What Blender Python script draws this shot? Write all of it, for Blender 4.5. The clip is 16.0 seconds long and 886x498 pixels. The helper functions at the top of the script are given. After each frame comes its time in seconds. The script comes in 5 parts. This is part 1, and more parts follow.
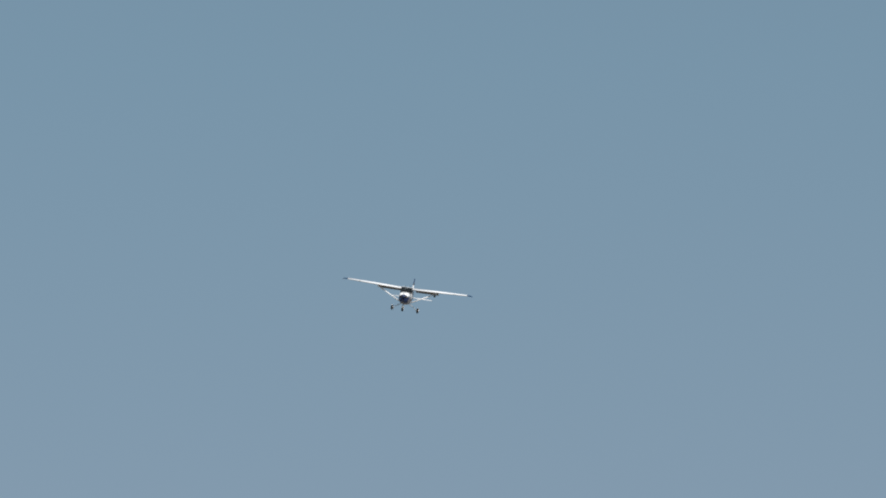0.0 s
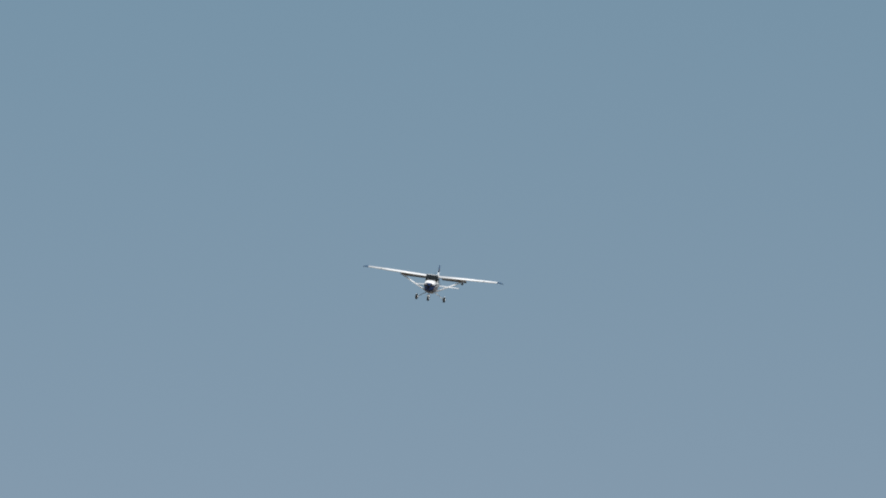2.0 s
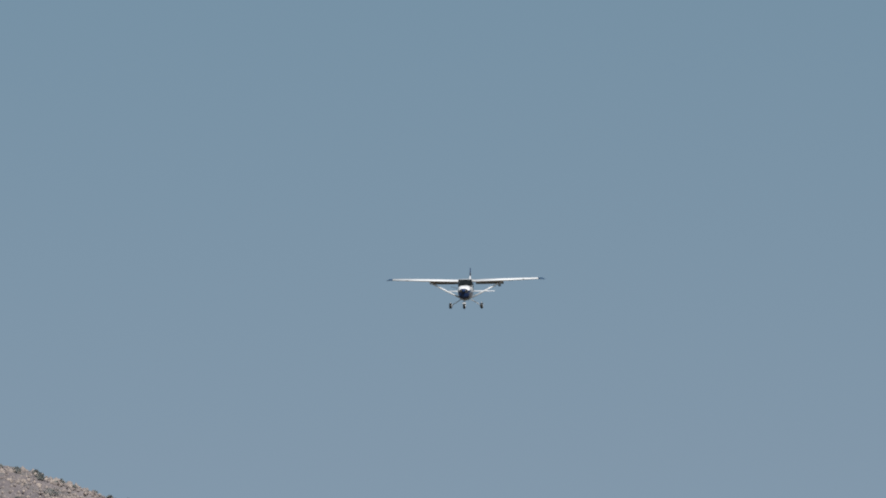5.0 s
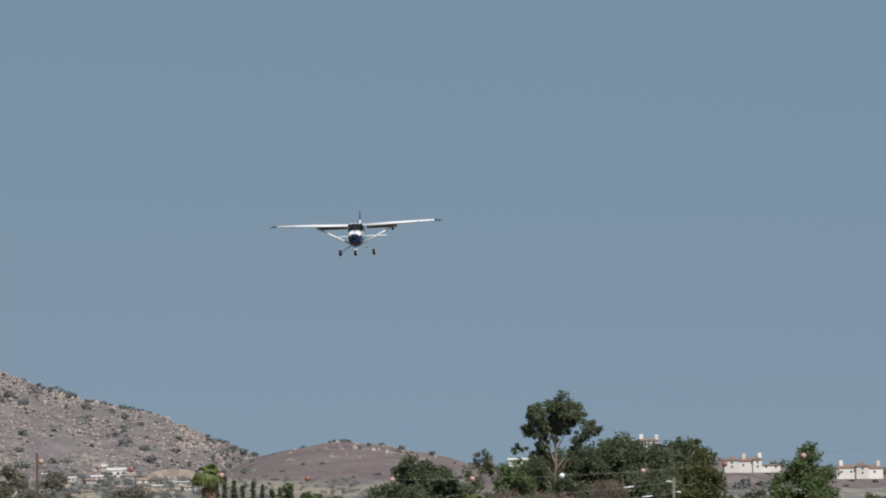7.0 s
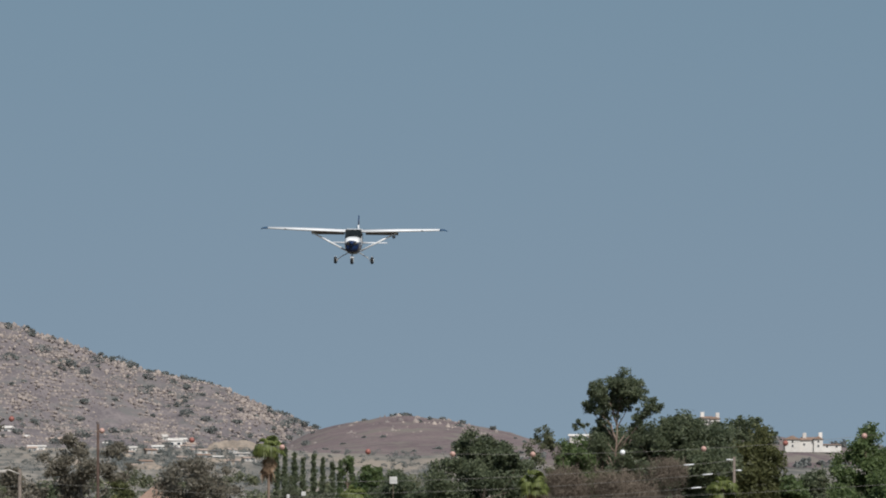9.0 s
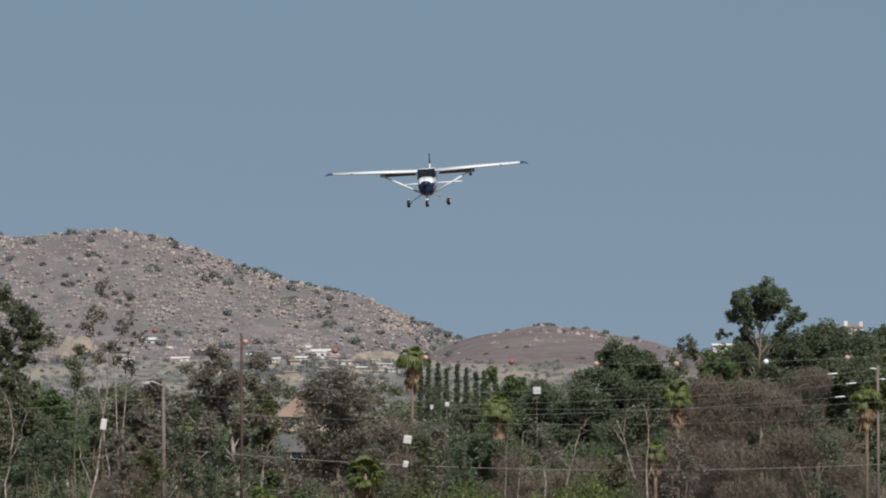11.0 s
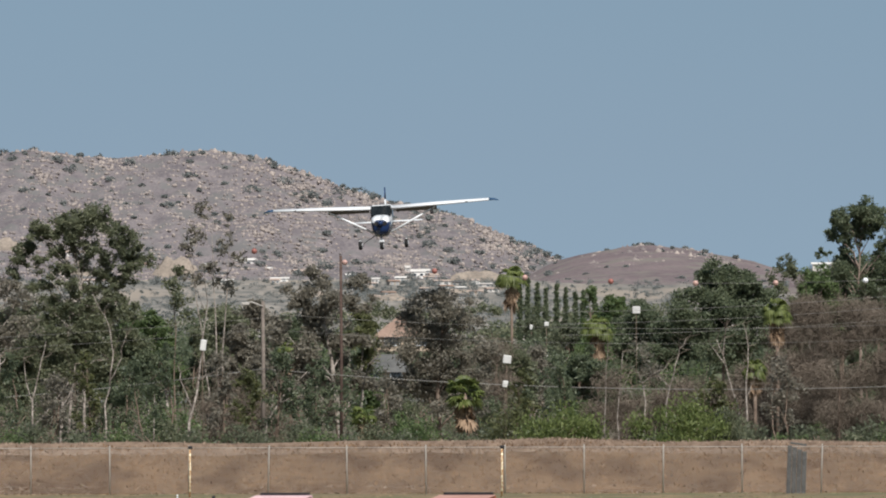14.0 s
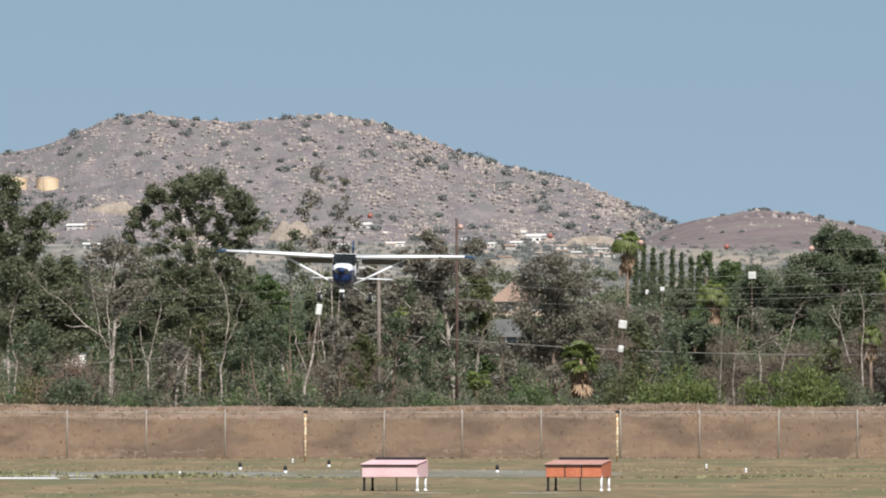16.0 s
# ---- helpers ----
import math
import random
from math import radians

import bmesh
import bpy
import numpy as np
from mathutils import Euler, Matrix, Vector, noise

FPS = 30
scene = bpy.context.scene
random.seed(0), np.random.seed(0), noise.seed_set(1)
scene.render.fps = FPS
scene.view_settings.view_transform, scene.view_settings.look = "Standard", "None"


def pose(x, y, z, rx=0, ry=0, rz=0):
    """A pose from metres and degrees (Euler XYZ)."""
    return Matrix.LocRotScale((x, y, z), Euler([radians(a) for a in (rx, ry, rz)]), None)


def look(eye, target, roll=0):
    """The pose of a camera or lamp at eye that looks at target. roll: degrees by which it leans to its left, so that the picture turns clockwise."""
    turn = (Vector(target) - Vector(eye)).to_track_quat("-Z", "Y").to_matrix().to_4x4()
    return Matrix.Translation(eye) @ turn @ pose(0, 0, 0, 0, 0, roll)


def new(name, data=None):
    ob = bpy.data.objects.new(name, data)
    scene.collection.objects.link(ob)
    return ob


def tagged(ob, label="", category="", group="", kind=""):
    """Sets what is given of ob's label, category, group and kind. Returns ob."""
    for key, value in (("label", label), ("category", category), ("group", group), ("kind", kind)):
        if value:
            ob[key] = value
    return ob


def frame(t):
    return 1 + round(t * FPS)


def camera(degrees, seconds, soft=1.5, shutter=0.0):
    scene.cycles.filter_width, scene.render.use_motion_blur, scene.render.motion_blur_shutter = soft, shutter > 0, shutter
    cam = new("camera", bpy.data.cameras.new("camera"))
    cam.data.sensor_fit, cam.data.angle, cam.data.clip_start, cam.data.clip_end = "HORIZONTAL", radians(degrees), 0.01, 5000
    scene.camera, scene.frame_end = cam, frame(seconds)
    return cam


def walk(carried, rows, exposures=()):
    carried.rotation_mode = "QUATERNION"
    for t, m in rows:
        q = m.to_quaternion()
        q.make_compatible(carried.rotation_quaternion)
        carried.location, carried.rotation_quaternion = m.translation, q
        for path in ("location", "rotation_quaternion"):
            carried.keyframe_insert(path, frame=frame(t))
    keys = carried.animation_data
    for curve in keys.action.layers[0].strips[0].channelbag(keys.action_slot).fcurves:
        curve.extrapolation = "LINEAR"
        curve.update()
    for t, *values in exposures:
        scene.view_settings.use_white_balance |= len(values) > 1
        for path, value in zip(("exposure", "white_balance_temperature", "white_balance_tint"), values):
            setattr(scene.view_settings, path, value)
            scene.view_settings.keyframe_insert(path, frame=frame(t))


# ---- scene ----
cam = camera(4.2763, 16.0, 1.95)
EYE = (0.0, 0.0, 2.3)


def aim(yaw, rise, roll=0.0):
    """Stand at EYE, turned right by yaw and tilted up by rise, in degrees."""
    return pose(*EYE, 90 + rise, 0, -yaw) @ pose(0, 0, 0, 0, 0, roll)


walk(cam, [
    (0.0, aim(2.4593, 3.1054, -0.516)),
    (0.5, aim(2.5384, 3.0288, -0.516)),
    (1.0, aim(2.1756, 2.8233, -0.516)),
    (1.5, aim(2.1654, 2.7734, -0.516)),
    (2.0, aim(2.1631, 2.7926, -0.516)),
    (2.5, aim(1.9413, 2.6869, -0.516)),
    (3.0, aim(1.7819, 2.6933, -0.516)),
    (5.5, aim(1.7302, 2.2499, -0.706)),
    (6.0, aim(1.8797, 2.1126, -0.789)),
    (6.5, aim(2.0558, 1.9568, -0.790)),
    (7.0, aim(2.0354, 1.8389, -0.601)),
    (7.5, aim(1.8860, 1.8627, -0.436)),
    (8.0, aim(1.8421, 1.7960, -0.238)),
    (8.5, aim(1.7952, 1.7125, -0.020)),
    (9.0, aim(1.7273, 1.7169, 0.239)),
    (9.5, aim(1.4727, 1.5994, 0.247)),
    (10.0, aim(1.3558, 1.4962, 0.193)),
    (10.2, aim(1.2719, 1.4480, 0.139)),
    (12.3, aim(0.7940, 1.1685, -0.120)),
    (12.5, aim(0.7617, 1.1691, -0.226)),
    (13.0, aim(0.5074, 1.1142, -0.294)),
    (13.5, aim(0.5228, 0.9888, -0.285)),
    (14.0, aim(0.5595, 0.8954, -0.149)),
    (14.5, aim(0.4020, 0.8294, -0.194)),
    (15.0, aim(0.2404, 0.8311, -0.153)),
    (15.5, aim(0.1331, 0.7289, -0.155)),
    (16.0, aim(-0.0000, 0.7257, -0.000)),
], [(0, 0.17), (3, 0.12), (5.5, 0.06), (9, 0.0), (12.5, 0.1), (14, 0.28), (16, 0.56)])

# ---- sky and sun ----
world = bpy.data.worlds.new("sky")
scene.world = world
world.use_nodes = True
wn = world.node_tree
sky = wn.nodes.new("ShaderNodeTexSky")
sky.sky_type, sky.sun_disc = "NISHITA", False
sky.sun_elevation, sky.sun_rotation = radians(47), radians(161)
sky.altitude, sky.air_density, sky.dust_density, sky.ozone_density = 300, 0.6, 0.3, 3.0
tint = wn.nodes.new("ShaderNodeMix")
tint.data_type, tint.blend_type = "RGBA", "MULTIPLY"
tint.inputs[0].default_value = 1.0
lift, tcw = wn.nodes.new("ShaderNodeMapping"), wn.nodes.new("ShaderNodeTexCoord")
lift.inputs[1].default_value = (0, 0, 0.19)
wn.links.new(tcw.outputs["Generated"], lift.inputs[0])
split, climb, haze = wn.nodes.new("ShaderNodeSeparateXYZ"), wn.nodes.new("ShaderNodeMapRange"), wn.nodes.new("ShaderNodeMix")
climb.inputs[1].default_value, climb.inputs[2].default_value = 0.024, 0.07
haze.data_type = "RGBA"
haze.inputs[6].default_value, haze.inputs[7].default_value = (1.02, 0.812, 0.563, 1), (0.985, 0.885, 0.612, 1)
wn.links.new(tcw.outputs["Generated"], split.inputs[0])
wn.links.new(split.outputs[2], climb.inputs[0])
wn.links.new(climb.outputs[0], haze.inputs[0])
wn.links.new(haze.outputs[2], tint.inputs[7])
wn.links.new(lift.outputs[0], sky.inputs[0])
wn.links.new(sky.outputs[0], tint.inputs[6])
wn.links.new(tint.outputs[2], wn.nodes["Background"].inputs[0])
wn.nodes["Background"].inputs[1].default_value = 0.138

sun = new("sun", bpy.data.lights.new("sun", "SUN"))
sun.data.energy, sun.data.angle, sun.data.color = 4.25, radians(0.6), (1.0, 0.975, 0.945)
sun.matrix_world = look((34, -100, 114), (0, 0, 0))


# ---- materials ----
def mat(name, dark, light, size=1.0, fine=0.15, rough=0.85, bump=0.3, metal=0.0, island=False, per_object=False, spec=0.3, contrast=1.0, patch=None, patch_size=8.0, squash=None):
    """A surface between two colours, mottled at two scales (metres), with fine relief."""
    m = bpy.data.materials.new(name)
    m.use_nodes = True
    n, l = m.node_tree.nodes, m.node_tree.links
    p = n["Principled BSDF"]
    tc = n.new("ShaderNodeTexCoord")
    grid = n.new("ShaderNodeMapping")
    grid.inputs["Scale"].default_value = squash or (1, 1, 1)
    l.new(tc.outputs["Object"], grid.inputs["Vector"])
    big, small = n.new("ShaderNodeTexNoise"), n.new("ShaderNodeTexNoise")
    big.inputs["Scale"].default_value, small.inputs["Scale"].default_value = 1 / size, 1 / fine
    big.inputs["Detail"].default_value = small.inputs["Detail"].default_value = 4
    for t in (big, small):
        l.new(grid.outputs[0], t.inputs["Vector"])
    add = n.new("ShaderNodeMath")
    add.operation = "ADD"
    l.new(big.outputs[0], add.inputs[0])
    l.new(small.outputs[0], add.inputs[1])
    last = add.outputs[0]
    if island or per_object:
        src = n.new("ShaderNodeNewGeometry" if island else "ShaderNodeObjectInfo")
        mix = n.new("ShaderNodeMath")
        mix.operation = "MULTIPLY_ADD"
        mix.inputs[1].default_value, mix.inputs[2].default_value = 0.9, 0.0
        l.new(src.outputs["Random Per Island" if island else "Random"], mix.inputs[0])
        more = n.new("ShaderNodeMath")
        more.operation = "ADD"
        l.new(last, more.inputs[0])
        l.new(mix.outputs[0], more.inputs[1])
        last = more.outputs[0]
    rng = n.new("ShaderNodeMapRange")
    mid, half = (1.45, 0.55) if (island or per_object) else (1.0, 0.3)
    rng.inputs[1].default_value, rng.inputs[2].default_value = mid - half / contrast, mid + half / contrast
    l.new(last, rng.inputs[0])
    col = n.new("ShaderNodeMix")
    col.data_type = "RGBA"
    col.inputs[6].default_value, col.inputs[7].default_value = (*dark, 1), (*light, 1)
    l.new(rng.outputs[0], col.inputs[0])
    out = col.outputs[2]
    if patch:
        spots, edge, over = n.new("ShaderNodeTexNoise"), n.new("ShaderNodeMapRange"), n.new("ShaderNodeMix")
        spots.inputs["Scale"].default_value, spots.inputs["Detail"].default_value = 1 / patch_size, 6
        l.new(grid.outputs[0], spots.inputs["Vector"])
        edge.inputs[1].default_value, edge.inputs[2].default_value = 0.5, 0.62
        l.new(spots.outputs[0], edge.inputs[0])
        over.data_type = "RGBA"
        over.inputs[7].default_value = (*patch, 1)
        l.new(edge.outputs[0], over.inputs[0])
        l.new(out, over.inputs[6])
        out = over.outputs[2]
    l.new(out, p.inputs["Base Color"])
    p.inputs["Roughness"].default_value, p.inputs["Metallic"].default_value = rough, metal
    p.inputs["Specular IOR Level"].default_value = spec
    if bump:
        b = n.new("ShaderNodeBump")
        b.inputs["Strength"].default_value, b.inputs["Distance"].default_value = bump, fine * 0.3
        l.new(small.outputs[0], b.inputs["Height"])
        l.new(b.outputs[0], p.inputs["Normal"])
    return m


def leaf_mat(name, dark, light):
    """Leaves: each its own shade, letting some light through."""
    m = mat(name, dark, light, 2.5, 0.4, 0.5, 0, island=True, spec=0.45)
    n, l = m.node_tree.nodes, m.node_tree.links
    p, out = n["Principled BSDF"], n["Material Output"]
    tr, mx = n.new("ShaderNodeBsdfTranslucent"), n.new("ShaderNodeMixShader")
    l.new(p.inputs["Base Color"].links[0].from_socket, tr.inputs[0])
    mx.inputs[0].default_value = 0.55
    l.new(p.outputs[0], mx.inputs[1])
    l.new(tr.outputs[0], mx.inputs[2])
    l.new(mx.outputs[0], out.inputs[0])
    return m


GRASS = mat("dry_airfield_grass", (0.135, 0.11, 0.06), (0.262, 0.188, 0.108), 2.2, 0.5, 0.95, 0.5, contrast=1.4, patch=(0.14, 0.135, 0.068), patch_size=2.4, squash=(0.8, 0.14, 1))
TARMAC = mat("worn_tarmac", (0.15, 0.146, 0.122), (0.255, 0.24, 0.205), 1.5, 0.2, 0.9, 0.3, patch=(0.18, 0.158, 0.10), patch_size=1.6, squash=(0.5, 0.08, 1))
CONCRETE = mat("pale_broken_edge", (0.22, 0.195, 0.15), (0.36, 0.325, 0.27), 0.9, 0.2, 0.9, 0.3, contrast=1.5, patch=(0.17, 0.14, 0.085), patch_size=1.2)
PAINT_LINE = mat("old_white_marking", (0.45, 0.45, 0.43), (0.8, 0.8, 0.78), 1.2, 0.2, 0.8, 0.2)
BANK = mat("dry_weed_bank", (0.112, 0.066, 0.037), (0.208, 0.128, 0.072), 1.3, 0.16, 0.95, 0.8, contrast=1.2, patch=(0.10, 0.056, 0.03), patch_size=1.5, squash=(0.6, 0.16, 1.2))
LITTER = mat("leaf_litter", (0.075, 0.065, 0.045), (0.17, 0.14, 0.10), 4.0, 0.4, 0.95, 0.5)
CREST = mat("pale_dry_crest", (0.13, 0.083, 0.054), (0.28, 0.198, 0.14), 1.0, 0.2, 0.95, 0.4, squash=(0.7, 0.1, 1), contrast=1.2)
STRAW = mat("dry_straw", (0.22, 0.165, 0.095), (0.36, 0.275, 0.17), 2.5, 0.3, 0.9, 0, island=True)
WEED = mat("brown_weeds", (0.155, 0.09, 0.049), (0.268, 0.168, 0.094), 2.6, 0.3, 0.9, 0, island=True, patch=(0.118, 0.065, 0.034), patch_size=1.5, squash=(0.6, 0.16, 1.2))
CRESTWEED = mat("bleached_weeds", (0.21, 0.15, 0.108), (0.32, 0.24, 0.18), 2.0, 0.3, 0.9, 0, island=True)
GREENWEED = mat("green_weeds", (0.145, 0.15, 0.078), (0.245, 0.228, 0.125), 2.0, 0.3, 0.9, 0, island=True)
RUSSET = mat("russet_dead_leaf", (0.14, 0.095, 0.07), (0.25, 0.175, 0.13), 1.5, 0.2, 0.9, 0, island=True)
VALLEY = mat("valley_scrub", (0.135, 0.133, 0.122), (0.32, 0.285, 0.245), 24, 4, 0.95, 0.3, contrast=1.6, patch=(0.32, 0.27, 0.22), patch_size=30, squash=(1, 0.06, 1))
# the mauve cast in this colour stands in for haze before the hill
HILL = mat("haze_mauve_rocky_hillside", (0.122, 0.107, 0.114), (0.225, 0.196, 0.195), 7, 0.9, 0.95, 0.4, contrast=1.3, patch=(0.15, 0.143, 0.14), patch_size=9.0)
HILL_SMOOTH = mat("brown_scrub_hillside", (0.13, 0.1, 0.105), (0.225, 0.175, 0.172), 26, 1.4, 0.95, 0.7, contrast=1.3, patch=(0.20, 0.175, 0.155), patch_size=12.0)
ROCK = mat("pale_granite", (0.175, 0.152, 0.15), (0.39, 0.33, 0.29), 6, 0.8, 0.9, 0.3, island=True)

# scrub grey-green is paled in its colour to stand for distance haze
SCRUB = leaf_mat("hazed_grey_green_scrub", (0.20, 0.215, 0.208), (0.315, 0.33, 0.31))
# eucalyptus, green and dark leaves: dark ends raised in place of haze
LEAF_EUC = leaf_mat("eucalyptus_leaf", (0.098, 0.12, 0.07), (0.275, 0.282, 0.172))
LEAF_GREEN = leaf_mat("green_leaf", (0.075, 0.122, 0.05), (0.225, 0.285, 0.12))
SAGE = leaf_mat("dusty_sage_leaf", (0.11, 0.128, 0.082), (0.24, 0.258, 0.165))
LEAF_BRONZE = leaf_mat("bronze_leaf", (0.16, 0.148, 0.118), (0.36, 0.325, 0.258))
LEAF_YELLOW = leaf_mat("yellowing_leaf", (0.088, 0.10, 0.044), (0.22, 0.228, 0.10))
LEAF_BRIGHT = leaf_mat("fresh_yellow_green_leaf", (0.105, 0.145, 0.045), (0.29, 0.335, 0.12))
LEAF_DARK = leaf_mat("dark_leaf", (0.092, 0.122, 0.076), (0.225, 0.255, 0.15))
LEAF_PALM = leaf_mat("palm_leaf", (0.075, 0.108, 0.03), (0.27, 0.31, 0.10))
LEAF_STRAW = leaf_mat("straw_green_leaf", (0.15, 0.14, 0.068), (0.30, 0.27, 0.14))
DARK_WOOD = mat("creosoted_wood", (0.045, 0.028, 0.022), (0.12, 0.08, 0.065), 1.0, 0.1, 0.9, 0.4)
TWIG = mat("bare_twigs", (0.12, 0.098, 0.076), (0.21, 0.168, 0.132), 1.5, 0.2, 0.9, 0, island=True)
SKIRT = mat("dead_palm_fronds", (0.17, 0.115, 0.07), (0.38, 0.265, 0.18), 0.8, 0.2, 0.9, 0, island=True)
BARK_PALE = mat("pale_peeling_bark", (0.11, 0.09, 0.076), (0.43, 0.375, 0.325), 0.5, 0.12, 0.9, 0.5, contrast=1.5)
BARK_PINK = mat("pinkish_smooth_bark", (0.17, 0.125, 0.10), (0.36, 0.275, 0.225), 0.9, 0.12, 0.9, 0.4)
BARK_BROWN = mat("brown_bark", (0.10, 0.07, 0.05), (0.24, 0.18, 0.14), 0.7, 0.1, 0.9, 0.5)
POLE_WOOD = mat("weathered_pole_wood", (0.115, 0.095, 0.08), (0.235, 0.195, 0.165), 1.0, 0.1, 0.9, 0.4)
WIRE = mat("cable_aluminium", (0.20, 0.19, 0.175), (0.33, 0.315, 0.29), 1.0, 0.1, 0.6, 0, metal=0.2)
GALV = mat("galvanised_steel", (0.34, 0.315, 0.285), (0.50, 0.465, 0.425), 0.6, 0.06, 0.6, 0.1, metal=0.2)
RUSTY = mat("peeling_yellow_paint", (0.40, 0.20, 0.08), (0.88, 0.80, 0.58), 0.13, 0.05, 0.8, 0.3, contrast=2.2)
PINK = mat("faded_pink_paint", (0.66, 0.42, 0.44), (0.76, 0.53, 0.54), 0.6, 0.08, 0.6, 0.1)
PINK_TOP = mat("chalky_pink_paint", (0.66, 0.40, 0.43), (0.80, 0.55, 0.56), 0.6, 0.08, 0.7, 0.1)
ORANGE = mat("faded_orange_paint", (0.42, 0.125, 0.065), (0.54, 0.19, 0.105), 0.5, 0.08, 0.55, 0.1)
ORANGE_TOP = mat("chalky_orange_paint", (0.42, 0.22, 0.18), (0.54, 0.31, 0.26), 0.5, 0.08, 0.7, 0.1)
BLACK = mat("black_paint", (0.012, 0.012, 0.013), (0.03, 0.03, 0.032), 0.4, 0.05, 0.6, 0.1)
WHITE = mat("white_paint", (0.72, 0.73, 0.74), (0.84, 0.85, 0.86), 1.5, 0.2, 0.35, 0.02, spec=0.5)
NAVY = mat("navy_blue_paint", (0.008, 0.022, 0.075), (0.012, 0.035, 0.11), 1.0, 0.1, 0.25, 0.02, spec=0.5)
BLUE = mat("slate_blue_paint", (0.018, 0.055, 0.12), (0.03, 0.082, 0.17), 0.5, 0.08, 0.35, 0.02, spec=0.5)
RUBBER = mat("tyre_rubber", (0.012, 0.012, 0.012), (0.03, 0.03, 0.03), 0.2, 0.03, 0.85, 0.1)
METAL = mat("brushed_metal", (0.35, 0.35, 0.36), (0.6, 0.6, 0.6), 0.3, 0.03, 0.35, 0.05, metal=0.8)
# flap white taken down to grey so its colour holds the underwing shade
FLAP = mat("shade_dark_flap_paint", (0.11, 0.105, 0.10), (0.19, 0.185, 0.18), 0.5, 0.1, 0.6, 0.02)
GLASS = mat("dark_cabin_glass", (0.008, 0.010, 0.011), (0.02, 0.024, 0.026), 0.5, 0.1, 0.12, 0, spec=0.3)
PROP = mat("spinning_blade", (0.05, 0.05, 0.05), (0.10, 0.10, 0.10), 0.3, 0.05, 0.5, 0)
PROP.node_tree.nodes["Principled BSDF"].inputs["Alpha"].default_value = 0.12
STUCCO = mat("white_stucco", (0.50, 0.465, 0.43), (0.74, 0.71, 0.67), 3.0, 0.3, 0.9, 0.1, per_object=True)
TAN = mat("tan_stucco", (0.40, 0.31, 0.23), (0.58, 0.46, 0.35), 3.0, 0.3, 0.9, 0.1)
TANK = mat("tan_tank_paint", (0.55, 0.40, 0.25), (0.70, 0.54, 0.37), 3.0, 0.4, 0.6, 0.05)
TILE = mat("terracotta_roof", (0.22, 0.145, 0.11), (0.32, 0.225, 0.175), 2.0, 0.3, 0.9, 0.3)
SHINGLE = mat("grey_shingle_roof", (0.08, 0.08, 0.078), (0.135, 0.132, 0.126), 2.0, 0.3, 0.9, 0.3)
PANE = mat("window_glass", (0.02, 0.025, 0.03), (0.05, 0.06, 0.07), 1.0, 0.2, 0.12, 0, spec=0.6)
EARTH = mat("graded_earth", (0.21, 0.175, 0.145), (0.33, 0.275, 0.225), 5, 0.8, 0.95, 0.5, contrast=1.4)
BALL_RED = mat("red_marker", (0.26, 0.09, 0.075), (0.34, 0.135, 0.11), 0.3, 0.05, 0.5, 0)
BALL_PALE = mat("pale_orange_marker", (0.44, 0.26, 0.22), (0.54, 0.35, 0.30), 0.3, 0.05, 0.5, 0)
SIGN = mat("weathered_white_board", (0.46, 0.45, 0.43), (0.68, 0.67, 0.64), 0.3, 0.05, 0.7, 0.1, per_object=True)
BOARD = mat("weathered_grey_board", (0.055, 0.054, 0.052), (0.12, 0.117, 0.11), 0.8, 0.1, 0.9, 0.3)


# ---- building helpers ----
def spot(h, v, d):
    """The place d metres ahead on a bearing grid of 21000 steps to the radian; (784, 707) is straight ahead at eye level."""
    return Vector(((h - 784) * d / 21000, d, EYE[2] + (707 - v) * d / 21000))


def side(h, d):
    return (h - 784) * d / 21000


def link(name, me, material, parent=None, label="", smooth=False):
    for m in (material if isinstance(material, (list, tuple)) else [material]):
        me.materials.append(m)
    if smooth:
        me.polygons.foreach_set("use_smooth", [True] * len(me.polygons))
    ob = new(name, me)
    if parent is not None:
        ob.parent = parent
    if label:
        tagged(ob, label)
    return ob


def part(name, bm, material, parent=None, label="", smooth=False):
    me = bpy.data.meshes.new(name)
    bm.normal_update()
    bm.to_mesh(me)
    bm.free()
    return link(name, me, material, parent, label, smooth)


def mesh(name, verts, faces, material, parent=None, label="", smooth=False):
    me = bpy.data.meshes.new(name)
    me.from_pydata([tuple(v) for v in verts], [], [tuple(f) for f in faces])
    me.update()
    return link(name, me, material, parent, label, smooth)


def add_box(bm, x0, x1, y0, y1, z0, z1, bevel=0.0, m=None):
    c = bmesh.ops.create_cube(bm, size=1.0)["verts"]
    for v in c:
        v.co = Vector(((x0 + x1) / 2 + v.co.x * (x1 - x0), (y0 + y1) / 2 + v.co.y * (y1 - y0), (z0 + z1) / 2 + v.co.z * (z1 - z0)))
        if m:
            v.co = m @ v.co
    if bevel:
        bmesh.ops.bevel(bm, geom=list({e for v in c for e in v.link_edges}), offset=bevel, segments=1, affect="EDGES")
    return bm


def boxed(*a, bevel=0.0, m=None):
    return add_box(bmesh.new(), *a, bevel=bevel, m=m)


